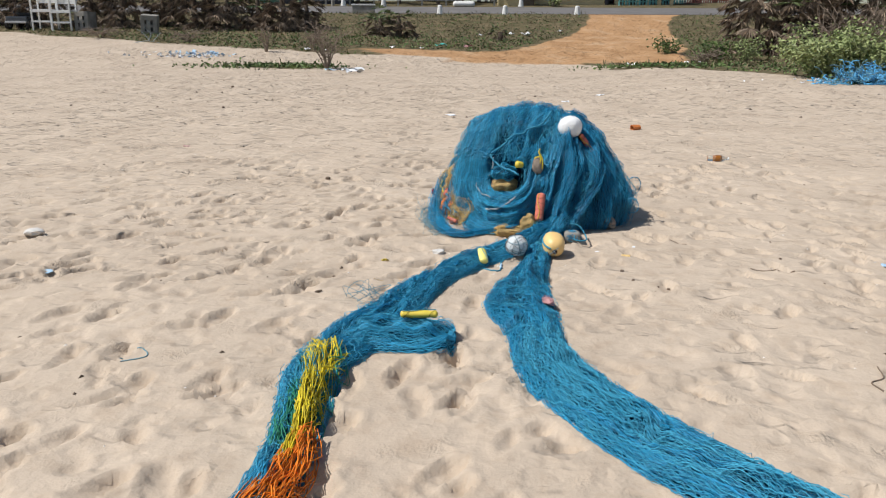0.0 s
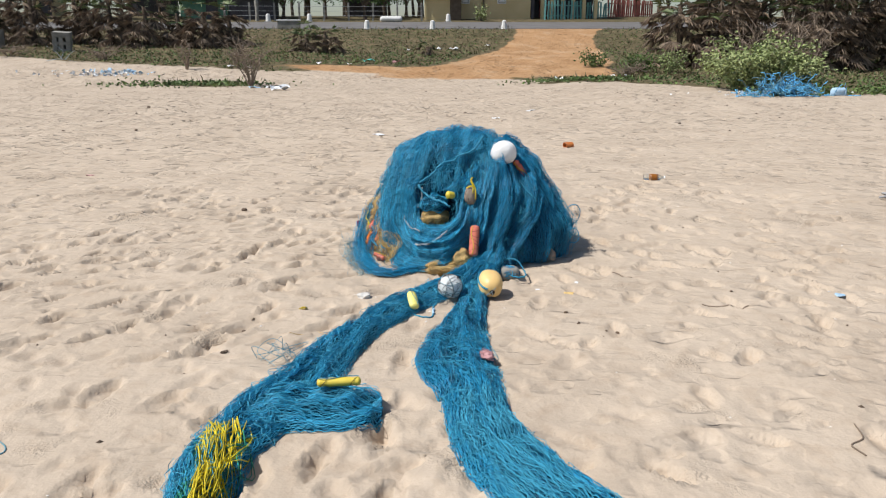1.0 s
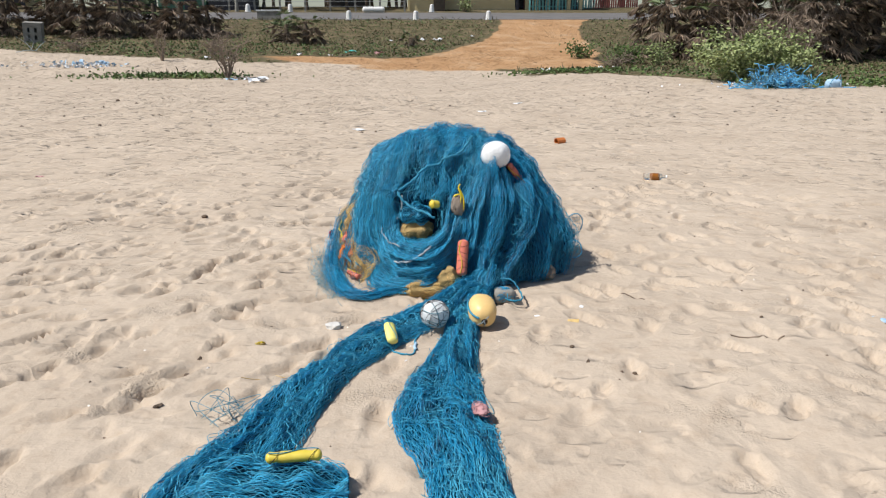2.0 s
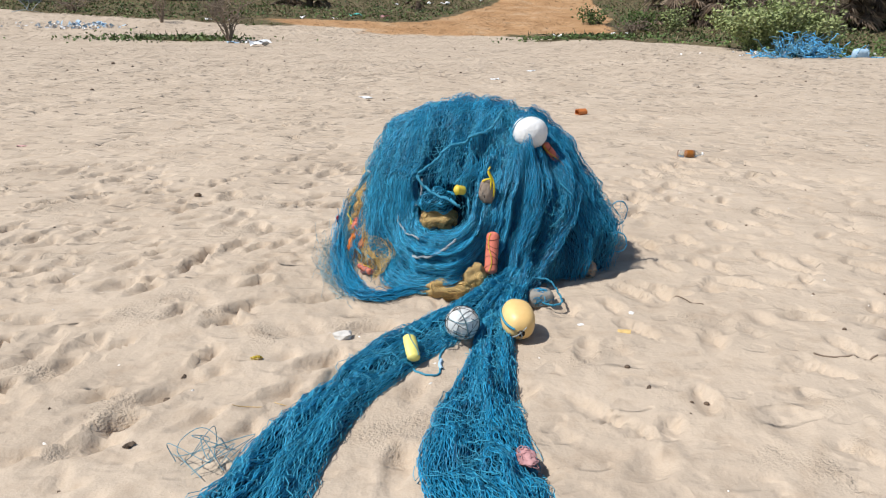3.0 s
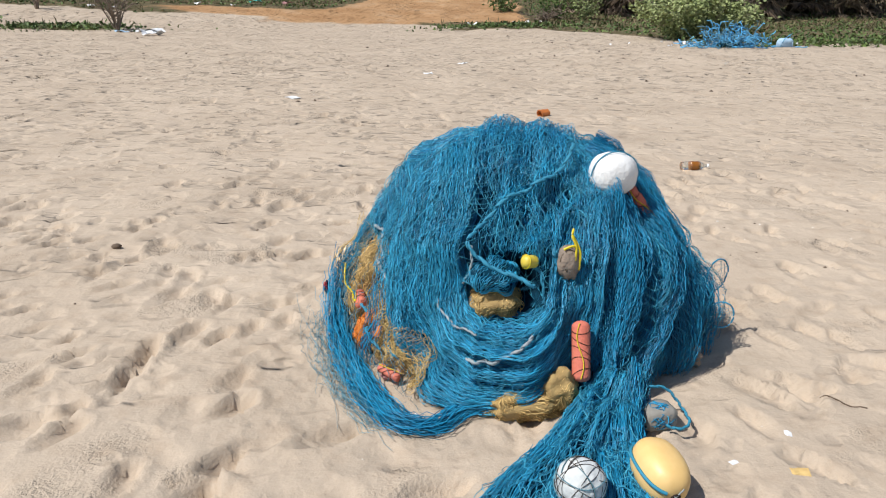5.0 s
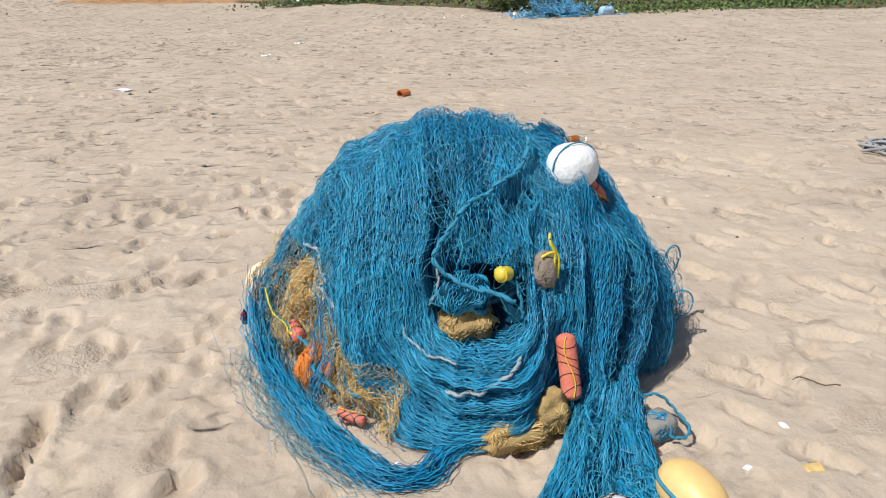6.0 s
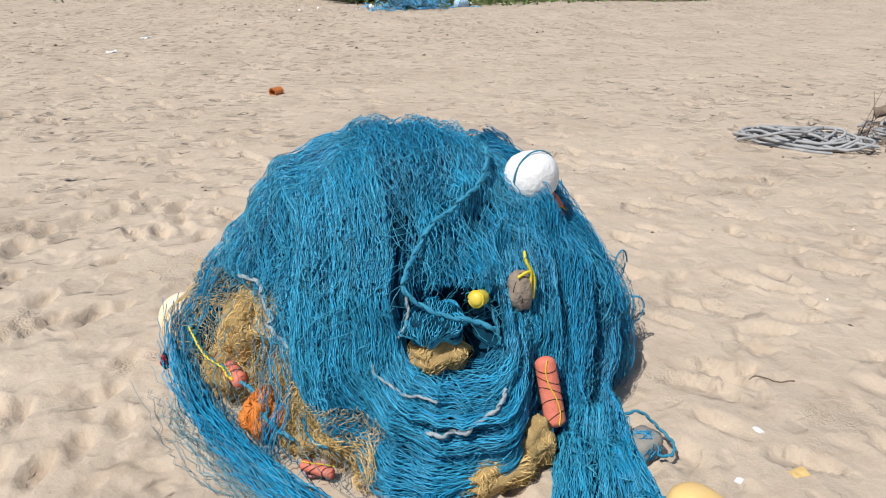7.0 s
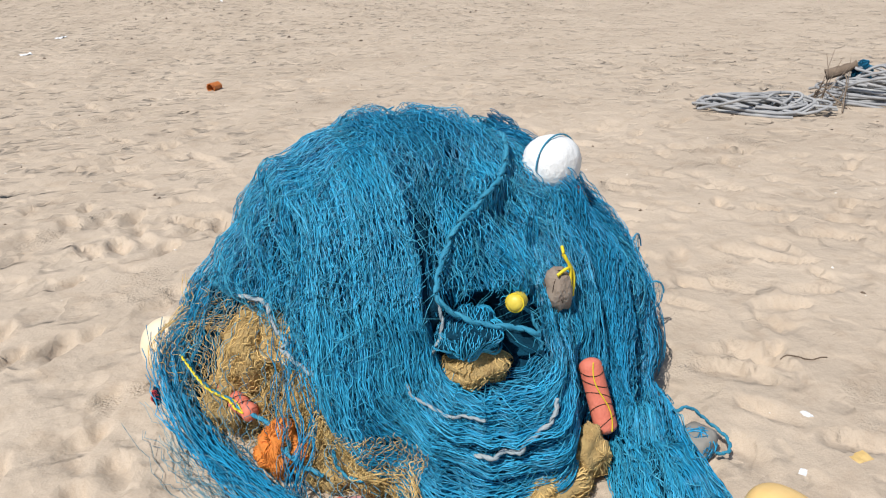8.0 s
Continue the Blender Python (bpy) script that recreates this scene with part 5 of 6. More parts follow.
def shed(x, y, w, d, h, wall, label, turn=0, roof=None, pitch=0.9):
    ob = thing("shed", label, "shed", (x, y, land_at(x, y)))
    ob.rotation_euler = (0, 0, radians(turn))
    n = int(w / 0.25)
    for i in range(n):
        part("board", box_bm(w * i / n + 0.002, 0.0 + 0.015 * (i % 2), -0.3, w * (i + 1) / n - 0.002, 0.08 + 0.015 * (i % 2), h + vrng.uniform(-0.03, 0.03)), wall, ob)
    part("side_wall", box_bm(0, 0.1, -0.3, 0.08, d, h + pitch * 0.4), wall, ob)
    part("side_wall", box_bm(w - 0.08, 0.1, -0.3, w, d, h + pitch * 0.4), wall, ob)
    part("back_wall", box_bm(0.09, d - 0.08, -0.3, w - 0.09, d, h + pitch), wall, ob)
    bm = bmesh.new()
    k = int((w + 0.8) / 0.15)
    rows = []
    for i in range(k + 1):
        xx = -0.4 + (w + 0.8) * i / k
        o = 0.03 * (i % 2)
        rows.append([bm.verts.new((xx, -0.5, h - 0.08 + o)), bm.verts.new((xx, d + 0.3, h + pitch + o)), bm.verts.new((xx, d + 0.3, h + pitch + o - 0.03)), bm.verts.new((xx, -0.5, h - 0.11 + o))])
    for a, b in zip(rows, rows[1:]):
        for j in range(4):
            bm.faces.new((a[j], b[j], b[(j + 1) % 4], a[(j + 1) % 4]))
    part("roof", bm, roof or TIN, ob)
    part("door", box_bm(w * 0.55, -0.05, -0.2, w * 0.55 + 0.9, -0.01, min(1.9, h - 0.1)), DARK_WOOD, ob)
    return ob


shed(-11.4, 65.0, 3.4, 3.5, 1.7, DARK_WOOD, "dark board shed with a grey tin roof")
shed(-15.2, 65.2, 3.6, 3.5, 1.55, GREEN_BOARD, "low green board shed with a grey tin roof", 0, None, 1.0)
shed(-2.6, 70.0, 3.6, 3.5, 2.2, DARK_WOOD, "dark shed with a pale tin roof among trees")
shed(-20.6, 70.0, 3.4, 3, 2.6, DARK_WOOD, "dark hut with a teal painted roof", 0, TEAL_FENCE, 0.7)
shed(-29.8, 72.0, 2.4, 3, 2.2, YELLOW_WALL, "small hut with a red painted roof", 0, RED_FENCE, 0.7)


# ---- left end of the beach: a cart and white stands ----
def white_stand(x, y):
    ob = thing("white_stand", "white painted timber stand with a raised seat", "stand", (x, y, land_at(x, y) - 0.05), "white stands")
    for px in (-0.55, 0.5):
        for py in (-0.4, 0.4):
            part("leg", box_bm(px, py - 0.04, 0, px + 0.08, py + 0.04, 2.6, 0.01), WHITE_PAINT, ob)
    for z in (0.45, 1.0, 2.05):
        part("rail", box_bm(-0.56, -0.46, z, 0.59, -0.405, z + 0.1), WHITE_PAINT, ob)
    part("seat", box_bm(-0.56, -0.40, 1.1, 0.59, 0.36, 1.16), WHITE_PAINT, ob)
    part("backrest", box_bm(-0.56, 0.45, 1.5, 0.59, 0.50, 2.5), WHITE_PAINT, ob)


white_stand(-22.9, 45.6)
white_stand(-21.6, 45.2)
cart = thing("parked_vehicle", "small dark open vehicle parked on the sand", "vehicle", (-24.6, 46.2, land_at(-24.6, 46.2) - 0.03))
part("body", box_bm(-0.62, -0.5, 0.32, 0.62, 1.2, 0.72, 0.06), DARK_PAINT, cart)
part("seat", box_bm(-0.5, 0.4, 0.72, 0.5, 0.9, 0.95, 0.05), RUBBER, cart)
part("bumper", box_bm(-0.6, -0.62, 0.35, 0.6, -0.52, 0.47, 0.02), TIN, cart)
part("roll_bar", tubes("roll_bar", [spline([(-0.5, 0.3, 0.7), (-0.45, 0.3, 1.2), (0.45, 0.3, 1.2), (0.5, 0.3, 0.7)], 16)], 0.03, 6), DARK_PAINT, cart)
for wx in (-0.6, 0.6):
    for wy in (-0.25, 0.95):
        bm = bmesh.new()
        bmesh.ops.create_cone(bm, cap_ends=True, segments=18, radius1=0.28, radius2=0.28, depth=0.2, matrix=Matrix.Translation((wx, wy, 0.28)) @ Matrix.Rotation(math.pi / 2, 4, "Y"))
        wh = part("wheel", bm, RUBBER, cart)
        bm = bmesh.new()
        bmesh.ops.create_cone(bm, cap_ends=True, segments=14, radius1=0.15, radius2=0.15, depth=0.22, matrix=Matrix.Translation((wx, wy, 0.28)) @ Matrix.Rotation(math.pi / 2, 4, "Y"))
        part("rim", bm, TIN, wh)


# ---- floats and ropes on the heap ----
def aim(ob, pos, way=(1, 0, 0), spin=0):
    q = Vector((1, 0, 0)).rotation_difference(Vector(way).normalized())
    ob.rotation_mode = "QUATERNION"
    ob.location, ob.rotation_quaternion = pos, q @ Euler((radians(spin), 0, 0)).to_quaternion()
    return ob


def rope_mesh(name, pts, r, n=0, twist=True):
    """A laid rope: three strands wound round one another along a line."""
    p = resample(spline(pts, 60), r * 1.1 if twist else 0.02)
    if not twist:
        return tubes(name, [p], r, 7)
    t = np.gradient(p, axis=0)
    t /= np.linalg.norm(t, axis=1)[:, None] + 1e-9
    u = np.cross(t, [0.3, 0.2, 1.0])
    u /= np.linalg.norm(u, axis=1)[:, None] + 1e-9
    w = np.cross(t, u)
    d = np.arange(len(p)) * 1.1 / 3.4
    out = []
    for k in range(3):
        f = (d * 2 * np.pi + k * 2 * np.pi / 3)[:, None] * 0.5
        out.append(p + (u * np.cos(f) + w * np.sin(f)) * r * 0.52)
    return tubes(name, out, r * 0.6, 5)


def cord_rings(name, turns, r, cord, seed, squash=(1, 1, 1)):
    """Cord wound round a ball along great circles."""
    g = np.random.default_rng(seed)
    out = []
    for _ in range(turns):
        a = g.normal(0, 1, 3)
        a /= np.linalg.norm(a)
        b = np.cross(a, g.normal(0, 1, 3))
        b /= np.linalg.norm(b)
        k = g.uniform(-0.45, 0.45)
        c = np.cross(a, b)
        th = np.linspace(0, 2 * np.pi * g.uniform(0.45, 1.0), 34)[:, None]
        p = (a * np.cos(th) + b * np.sin(th)) * math.sqrt(1 - k * k) + c * (k + 0.06 * np.sin(th * 3))
        out.append(p / np.linalg.norm(p, axis=1)[:, None] * np.array(squash) * (r + cord * 0.6))
    return tubes(name, out, cord, 4)


white = thing("white_float", "round white foam float resting on the net heap", "float", (1.008, 6.315, 0.785))
part("ball", lump_bm(0.088, (1.08, 0.98, 0.98), 0.03, 5, 4, 2.3), WHITE_FOAM, white)
part("cord", tubes("cord", [np.stack([0.094 * 1.06 * np.sin(np.linspace(-1.6, 1.6, 40)), -0.02 + 0.0 * np.linspace(0, 1, 40), 0.094 * 0.99 * np.cos(np.linspace(-1.6, 1.6, 40))], 1)], 0.0028, 6), ROPE_BLUE, white, "thin teal cord")


def bar_float(pos, way, length, r, mat, label, lines, spin=0, flat=0.9, cord=DARK_HOLE, group="bar floats"):
    ob = aim(thing("bar_float", label, "float", group=group), pos, way, spin)
    part("body", capsule_bm(length, r, 18, flat, 0.004), mat, ob)
    paths = []
    g = np.random.default_rng(int(length * 1000))
    for k in range(lines):
        th = np.linspace(0, 2 * np.pi, 24)
        x = np.clip(length * (-0.36 + 0.72 * k / max(1, lines - 1)) + 0.02 * np.sin(th + k), -length / 2 + r * 0.7, length / 2 - r * 0.7)
        paths.append(np.stack([x, (r + 0.001) * np.cos(th), flat * (r + 0.001) * np.sin(th)], 1))
    if paths:
        part("twine", tubes("twine", paths, 0.0013, 4), cord, ob)
    x = np.linspace(-length * 0.45, length * 0.45, 20)
    part("line", tubes("line", [np.stack([x, 0.012 * np.sin(x * 30), np.full(20, flat * r + 0.002)], 1)], 0.002, 4), YELLOW_TWINE if mat is RED_FLOAT else ROPE_BLUE, ob)
    return ob


bar_float((0.748, 5.915, 0.222), (-0.023, -0.093, -0.19), 0.225, 0.034, RED_FLOAT, "faded red foam bar float tied with black twine", 5, 90)
bar_float((1.145, 6.315, 0.655), (0.09, -0.03, -0.12), 0.17, 0.023, RED_FLOAT, "faded red foam bar float hanging beside white float", 3, 90)
bar_float((0.036, 6.74, 0.172), (-0.01, -0.25, 0.005), 0.25, 0.029, RED_FLOAT, "pink foam bar float under thin open mesh", 4, 60)
bar_float((0.085, 6.22, 0.045), (0.10, -0.12, -0.03), 0.11, 0.019, RED_FLOAT, "pink foam bar float low in the open mesh", 3)
bar_float((0.283, 5.145, 0.060), (0.015, -0.13, -0.05), 0.145, 0.031, PALE_YELLOW, "pale yellow plastic bar float on the net strip", 0, 0, 0.75)
bar_float((-0.10, 3.90, 0.112), (0.23, 0.005, 0.0), 0.195, 0.023, YELLOW_FLOAT, "long yellow bar float lying on the folded net strip", 2, 0, 0.85)
plug = aim(thing("plug_float", "short yellow plastic float half buried in the net", "float"), (0.597, 6.095, 0.518), (-0.75, -0.3, 0.15))
part("body", capsule_bm(0.07, 0.025, 18, 1.0), YELLOW_FLOAT, plug)
part("cord", tubes("cord", [np.stack([0.02 + 0 * np.linspace(0, 6.28, 20), 0.026 * np.cos(np.linspace(0, 6.28, 20)), 0.026 * np.sin(np.linspace(0, 6.28, 20))], 1)], 0.0022, 4), YELLOW_TWINE, plug)
sink = thing("stone_sinker", "brown stone sinker tied to the net with yellow strips", "sinker", (0.738, 6.065, 0.515))
part("stone", lump_bm(0.06, (0.75, 0.7, 1.15), 0.25, 2.5), STONE, sink)
part("tie", tubes("tie", [spline([(0.01, -0.035, 0.02), (0.015, -0.03, 0.07), (0.0, -0.02, 0.11), (0.012, 0.0, 0.13)], 14), spline([(0.03, -0.03, -0.02), (0.03, -0.03, 0.05), (0.005, -0.01, 0.11)], 14), spline([(-0.03, -0.02, 0.06), (0.0, -0.03, 0.075), (0.03, -0.02, 0.06)], 10)], 0.005, 5), YELLOW_TWINE, sink, "yellow plastic strip")
part("twine", cord_rings("twine", 9, 0.05, 0.0012, 5, (0.8, 0.75, 1.2)), DARK_HOLE, sink)

ball_behind = thing("cream_float", "pale cream plastic float behind the net heap", "float", (0.078, 7.27, 0.135), "plastic floats")
part("ball", lump_bm(0.10, (1, 1, 1.05), 0.01, 2, 4), CREAM_PALE, ball_behind)
part("rope", tubes("rope", [spline([(0.07, -0.08, -0.05), (0.04, -0.10, 0.04), (0.0, -0.08, 0.08)], 14)], 0.006, 5), ROPE_BLUE, ball_behind)

grey_ball = thing("scuffed_float", "scuffed white foam ball wound with thin dark twine", "float", (0.529, 5.368, 0.070), "plastic floats")
part("ball", lump_bm(0.076, (1, 1, 1), 0.05, 4, 4, 2.15), GREY_FOAM, grey_ball)
part("twine", cord_rings("twine", 16, 0.078, 0.0012, 8), DARK_HOLE, grey_ball)
part("cord", cord_rings("cord", 5, 0.079, 0.002, 12), NET_THIN, grey_ball)

cream = aim(thing("cream_float", "cream yellow plastic drum float lying beside net", "float", group="plastic floats"), (0.786, 5.362, 0.085), (-0.02, -0.95, -0.12))
cb = part("ball", lump_bm(0.088, (1.26, 0.85, 0.85), 0.012, 2, 4, 2.5), CREAM, cream)
bm = bmesh.new()
bmesh.ops.create_cone(bm, cap_ends=True, segments=18, radius1=0.019, radius2=0.016, depth=0.014, matrix=Matrix.Translation((0.107, 0.0, -0.012)) @ Matrix.Rotation(math.pi / 2, 4, "Y"))
part("hole", bm, DARK_HOLE, cb)
bm = bmesh.new()
bmesh.ops.create_cone(bm, cap_ends=False, segments=24, radius1=0.0752, radius2=0.0752, depth=0.004, matrix=Matrix.Translation((0.004, 0, 0)) @ Matrix.Rotation(math.pi / 2, 4, "Y"))
part("seam", bm, CREAM, cb)
sw = np.linspace(-0.105, 0.110, 30)
sr = 0.080 * np.clip(1 - np.abs(sw / 0.1155) ** 2.6, 0.02, 1) ** 0.42
part("strap", tubes("strap", [np.stack([sw, -0.99 * sr, 0.14 * sr], 1)], 0.0055, 6), ROPE_BLUE, cb, "blue rope strap")
part("tie", tubes("tie", [spline([(0.098, -0.04, -0.045), (0.114, -0.015, -0.02), (0.108, 0.02, 0.02)], 10), spline([(0.10, 0.0, -0.05), (0.116, 0.005, -0.025), (0.112, -0.01, 0.0)], 10)], 0.0028, 4), ROPE_WHITE, cb)

block = thing("foam_block", "grey weathered foam block tied into teal net cord", "float", (0.965, 5.715, 0.045))
part("body", lump_bm(0.066, (1.0, 0.8, 0.66), 0.12, 3, 3, 4), CONCRETE, block)
part("cord", cord_rings("cord", 16, 0.066, 0.002, 14, (1.1, 0.9, 0.7)), NET, block)
part("loop", rope_mesh("loop", [(-0.02, 0.07, 0.08), (0.06, 0.06, 0.07), (0.10, 0.01, 0.02), (0.105, -0.05, -0.01), (0.05, -0.085, -0.01), (0.0, -0.07, 0.0)], 0.006), ROPE_BLUE, block, "looped blue rope")


def heap_line(rows, off=0.03, n=60):
    """A line over the heap through bearings and heights."""
    c = spline(rows, n)
    return heap_at(c[:, 0], c[:, 1], off, False)


def heap_rope(name, rows, r, mat, label, off=0.03, twist=True):
    p = heap_line(rows, off)
    ob = thing(name, label, "rope", tuple(p[0]))
    part("rope", rope_mesh("rope", p - p[0], r, 0, twist), mat, ob)
    return ob


heap_rope("blue_rope", [(24, 0.90), (6, 0.83), (-14, 0.77), (-25, 0.70), (-30, 0.62), (-29, 0.55), (-20, 0.50), (-10, 0.48), (-3, 0.45)], 0.009, ROPE_BLUE, "thick laid blue rope hanging down the net heap", 0.055)
heap_rope("blue_rope", [(-8, 0.52), (-2, 0.50), (0, 0.45), (1, 0.40), (1, 0.35)], 0.007, ROPE_BLUE, "short thick blue rope across the net's hollow", -0.03)
heap_rope("white_rope", [(-31, 0.565), (-30, 0.52), (-31, 0.47), (-34, 0.425)], 0.0055, ROPE_WHITE, "frayed white rope at the hollow's edge", -0.01)
heap_rope("white_rope", [(-40, 0.36), (-38, 0.32), (-31, 0.29), (-21, 0.28)], 0.005, ROPE_WHITE, "worn white rope under the net's hollow", 0.026)
heap_rope("white_rope", [(-24, 0.185), (-15, 0.20), (-8, 0.24), (-2, 0.30)], 0.0075, ROPE_WHITE, "worn white and blue rope low on the heap", 0.030)
heap_rope("white_rope", [(-88, 0.50), (-80, 0.50), (-74, 0.44), (-66, 0.39), (-60, 0.36)], 0.0075, ROPE_WHITE, "worn white rope above the open mesh", 0.006)
heap_rope("blue_rope", [(60, 0.52), (68, 0.42), (68, 0.32), (62, 0.26)], 0.005, NET_LIGHT, "thin pale blue line on the heap's side", 0.035)
heap_rope("tied_rope", [(-110, 0.23), (-102, 0.21), (-92, 0.20), (-80, 0.17), (-70, 0.14), (-60, 0.10)], 0.0075, ROPE_BLUE, "teal and yellow rope across the open mesh", -0.02)
heap_rope("yellow_line", [(-105, 0.225), (-97, 0.215), (-90, 0.205), (-82, 0.18)], 0.004, YELLOW_TWINE, "thin yellow line tied along a teal rope", -0.008)
heap_rope("dark_loop", [(-52, 0.30), (-58, 0.17), (-54, 0.10), (-47, 0.13), (-46, 0.25)], 0.006, ROPE_BLUE, "thick teal loop in the open mesh", -0.03)


# ---- older nets showing inside the heap ----
def netted_lump(name, label, pos, size, strands, core, twine, seed, cell=0.013):
    """A lump of packed net: an uneven core under a web of twine."""
    ob = thing(name, label, "fishing net", pos, "old nets")
    part("core", lump_bm(1.0, size, 0.35, 2.2, 4), core, ob)
    g = np.random.default_rng(seed)
    turn = np.linalg.qr(g.normal(0, 1, (3, 3)))[0]
    phi = np.linspace(0.12, np.pi - 0.12, 30)
    n = max(14, strands // 5)
    lines = []
    for th in np.linspace(0, 2 * np.pi, n + 1):
        p = np.stack([np.sin(phi) * math.cos(th), np.sin(phi) * math.sin(th), np.cos(phi)], 1) @ turn
        rr = np.array([1 + 0.35 * noise.noise(Vector(q) * 2.2 + Vector((91, 0, 3))) for q in p])
        lines.append(p * rr[:, None] * np.array(size) * 1.04)
    out = net_sheet(lines, cell, 1.0, 0.016, 0.0015, sand=False)
    tagged(part("twine", tubes("twine", out, 0.0016, 3), twine, ob), kind="stuff")
    return ob


for al_, z_, size_, n_ in ((-93, 0.29, (0.11, 0.12, 0.13), 300), (-82, 0.37, (0.11, 0.12, 0.10), 260), (-73, 0.25, (0.10, 0.11, 0.14), 300), (-55, 0.09, (0.11, 0.12, 0.10), 260), (-97, 0.13, (0.09, 0.11, 0.11), 220), (-66, 0.05, (0.09, 0.10, 0.06), 160), (-62, 0.17, (0.10, 0.10, 0.09), 220), (-46, 0.03, (0.08, 0.08, 0.06), 140)):
    netted_lump("ochre_net", "ochre brown fishing net bulging through the open mesh", tuple(heap_at(al_, z_, -0.03)), size_, n_, OCHRE_CORE, OCHRE, int(-al_))
netted_lump("orange_net", "bright orange twine bundle in the open mesh", (0.06, 6.52, 0.09), (0.07, 0.09, 0.08), 280, ORANGE_NET, ORANGE_NET, 4)
netted_lump("ochre_net", "ochre net bundle at the front foot of the heap", (0.55, 5.90, 0.04), (0.15, 0.075, 0.06), 300, OCHRE_CORE, OCHRE, 6)
netted_lump("ochre_net", "ochre net bundle beside a red bar float", (0.66, 5.88, 0.09), (0.07, 0.055, 0.08), 170, OCHRE_CORE, OCHRE, 7)
netted_lump("ochre_net", "ochre net scrap on the sand before the heap", (0.44, 5.93, 0.02), (0.075, 0.05, 0.035), 120, OCHRE_CORE, OCHRE, 8)
netted_lump("ochre_net", "ochre net seen inside the heap's hollow", (0.49, 6.16, 0.345), (0.10, 0.09, 0.06), 220, OCHRE_CORE, OCHRE, 9)
netted_lump("blue_net_coil", "tight teal net bundle inside the heap's hollow", (0.478, 6.165, 0.445), (0.095, 0.085, 0.058), 420, NET_CORE, NET_MID, 10)
netted_lump("red_net", "red and blue twine scrap at the heap's edge", (-0.085, 7.04, 0.10), (0.012, 0.018, 0.032), 70, NET_CORE, RED_BLUE, 11)
netted_lump("pink_rag", "pink cloth scrap caught in the net strip", (0.612, 4.32, 0.04), (0.04, 0.05, 0.012), 60, PINK_CLOTH, PINK_CLOTH, 12)
netted_lump("pink_rag", "pink cloth scrap caught in the net", (0.10, 6.25, 0.022), (0.04, 0.03, 0.015), 40, PINK_CLOTH, PINK_CLOTH, 13)
netted_lump("grey_stone_net", "grey stone wrapped in net at the heap's side", (1.33, 6.12, 0.05), (0.05, 0.05, 0.045), 80, STONE, NET_THIN, 15)


def cage_loops():
    """Stiff open loops of net that stand out at the heap's side and throw ring shadows."""
    ob = thing("net_loop", "stiff open loops of dark mesh standing out from the heap", "fishing net", (1.50, 6.30, 0.25))
    g = np.random.default_rng(17)
    for c, r, t in (((0.05, 0.03, 0.06), 0.065, 0.3), ((0.04, 0.05, -0.05), 0.065, 0.9), ((0.02, -0.08, -0.08), 0.055, -0.3)):
        th = np.linspace(0, 2 * np.pi, 34)
        p = np.stack([c[0] + r * np.cos(th) * math.cos(t), c[1] + r * np.cos(th) * math.sin(t), c[2] + r * 1.1 * np.sin(th)], 1)
        part("rim", tubes("rim", [jitter(p, 0.001, 0.004)], 0.0035, 5), NET, ob)
        web = []
        for k in np.linspace(-0.85, 0.85, 7):
            w = math.sqrt(1 - k * k)
            v = np.linspace(-w, w, 10)
            a = np.stack([c[0] + r * k * math.cos(t) + 0 * v, c[1] + r * k * math.sin(t) + 0 * v, c[2] + r * 1.1 * v], 1)
            b = np.stack([c[0] + r * v * math.cos(t), c[1] + r * v * math.sin(t), c[2] + r * 1.1 * k + 0 * v], 1)
            web += [jitter(a, 0.003, 0.006), jitter(b, 0.003, 0.006)]
        part("web", tubes("web", web, 0.0010, 3), NET_THIN, ob)


cage_loops()


# ---- things on the sand ----
def stone(x, y, r, mat, label, squash=(1.2, 0.9, 0.6)):
    ob = thing("stone", label, "stone", (x, y, ground_z(x, y) + r * 0.3))
    bm = lump_bm(r, squash, 0.35, 2.0, 2, 2.6)
    for f in bm.faces:
        f.smooth = False
    part("body", bm, mat, ob)


stone(-0.018, 5.41, 0.036, PALE_STONE, "pale broken stone lying on the sand")
stone(-3.1, 5.81, 0.055, PALE_STONE, "flat grey stone lying on the sand", (1.3, 0.9, 0.45))
bt = aim(thing("bottle", "clear bottle with brown liquid lying on sand", "bottle"), (3.31, 9.47, ground_z(3.31, 9.47) + 0.036), (1, -0.12, 0.0))
bm = bmesh.new()
prof = [(-0.115, 0.004), (-0.115, 0.036), (-0.09, 0.039), (0.045, 0.039), (0.075, 0.028), (0.095, 0.015), (0.125, 0.014)]
rings = [[bm.verts.new((x, r * math.cos(2 * math.pi * j / 18), r * math.sin(2 * math.pi * j / 18))) for j in range(18)] for x, r in prof]
for a, b in zip(rings, rings[1:]):
    for j in range(18):
        bm.faces.new((a[j], a[(j + 1) % 18], b[(j + 1) % 18], b[j])).smooth = True
part("glass", bm, GLASS, bt).visible_shadow = False
part("label", capsule_bm(0.11, 0.0395, 18), AMBER_DARK, bt, "brown paper label")
part("cap", capsule_bm(0.022, 0.017, 12), LITTER_WHITE, bt).location = (0.13, 0, 0)
cup = aim(thing("amber_cup", "crushed amber plastic cup lying on the sand", "cup"), (3.02, 12.45, ground_z(3.02, 12.45) + 0.035), (1, 0.5, 0.12))
bm = bmesh.new()
bmesh.ops.create_cone(bm, cap_ends=False, segments=14, radius1=0.045, radius2=0.033, depth=0.14, matrix=Matrix.Rotation(math.pi / 2, 4, "Y"))
bmesh.ops.solidify(bm, geom=bm.faces[:], thickness=0.003)
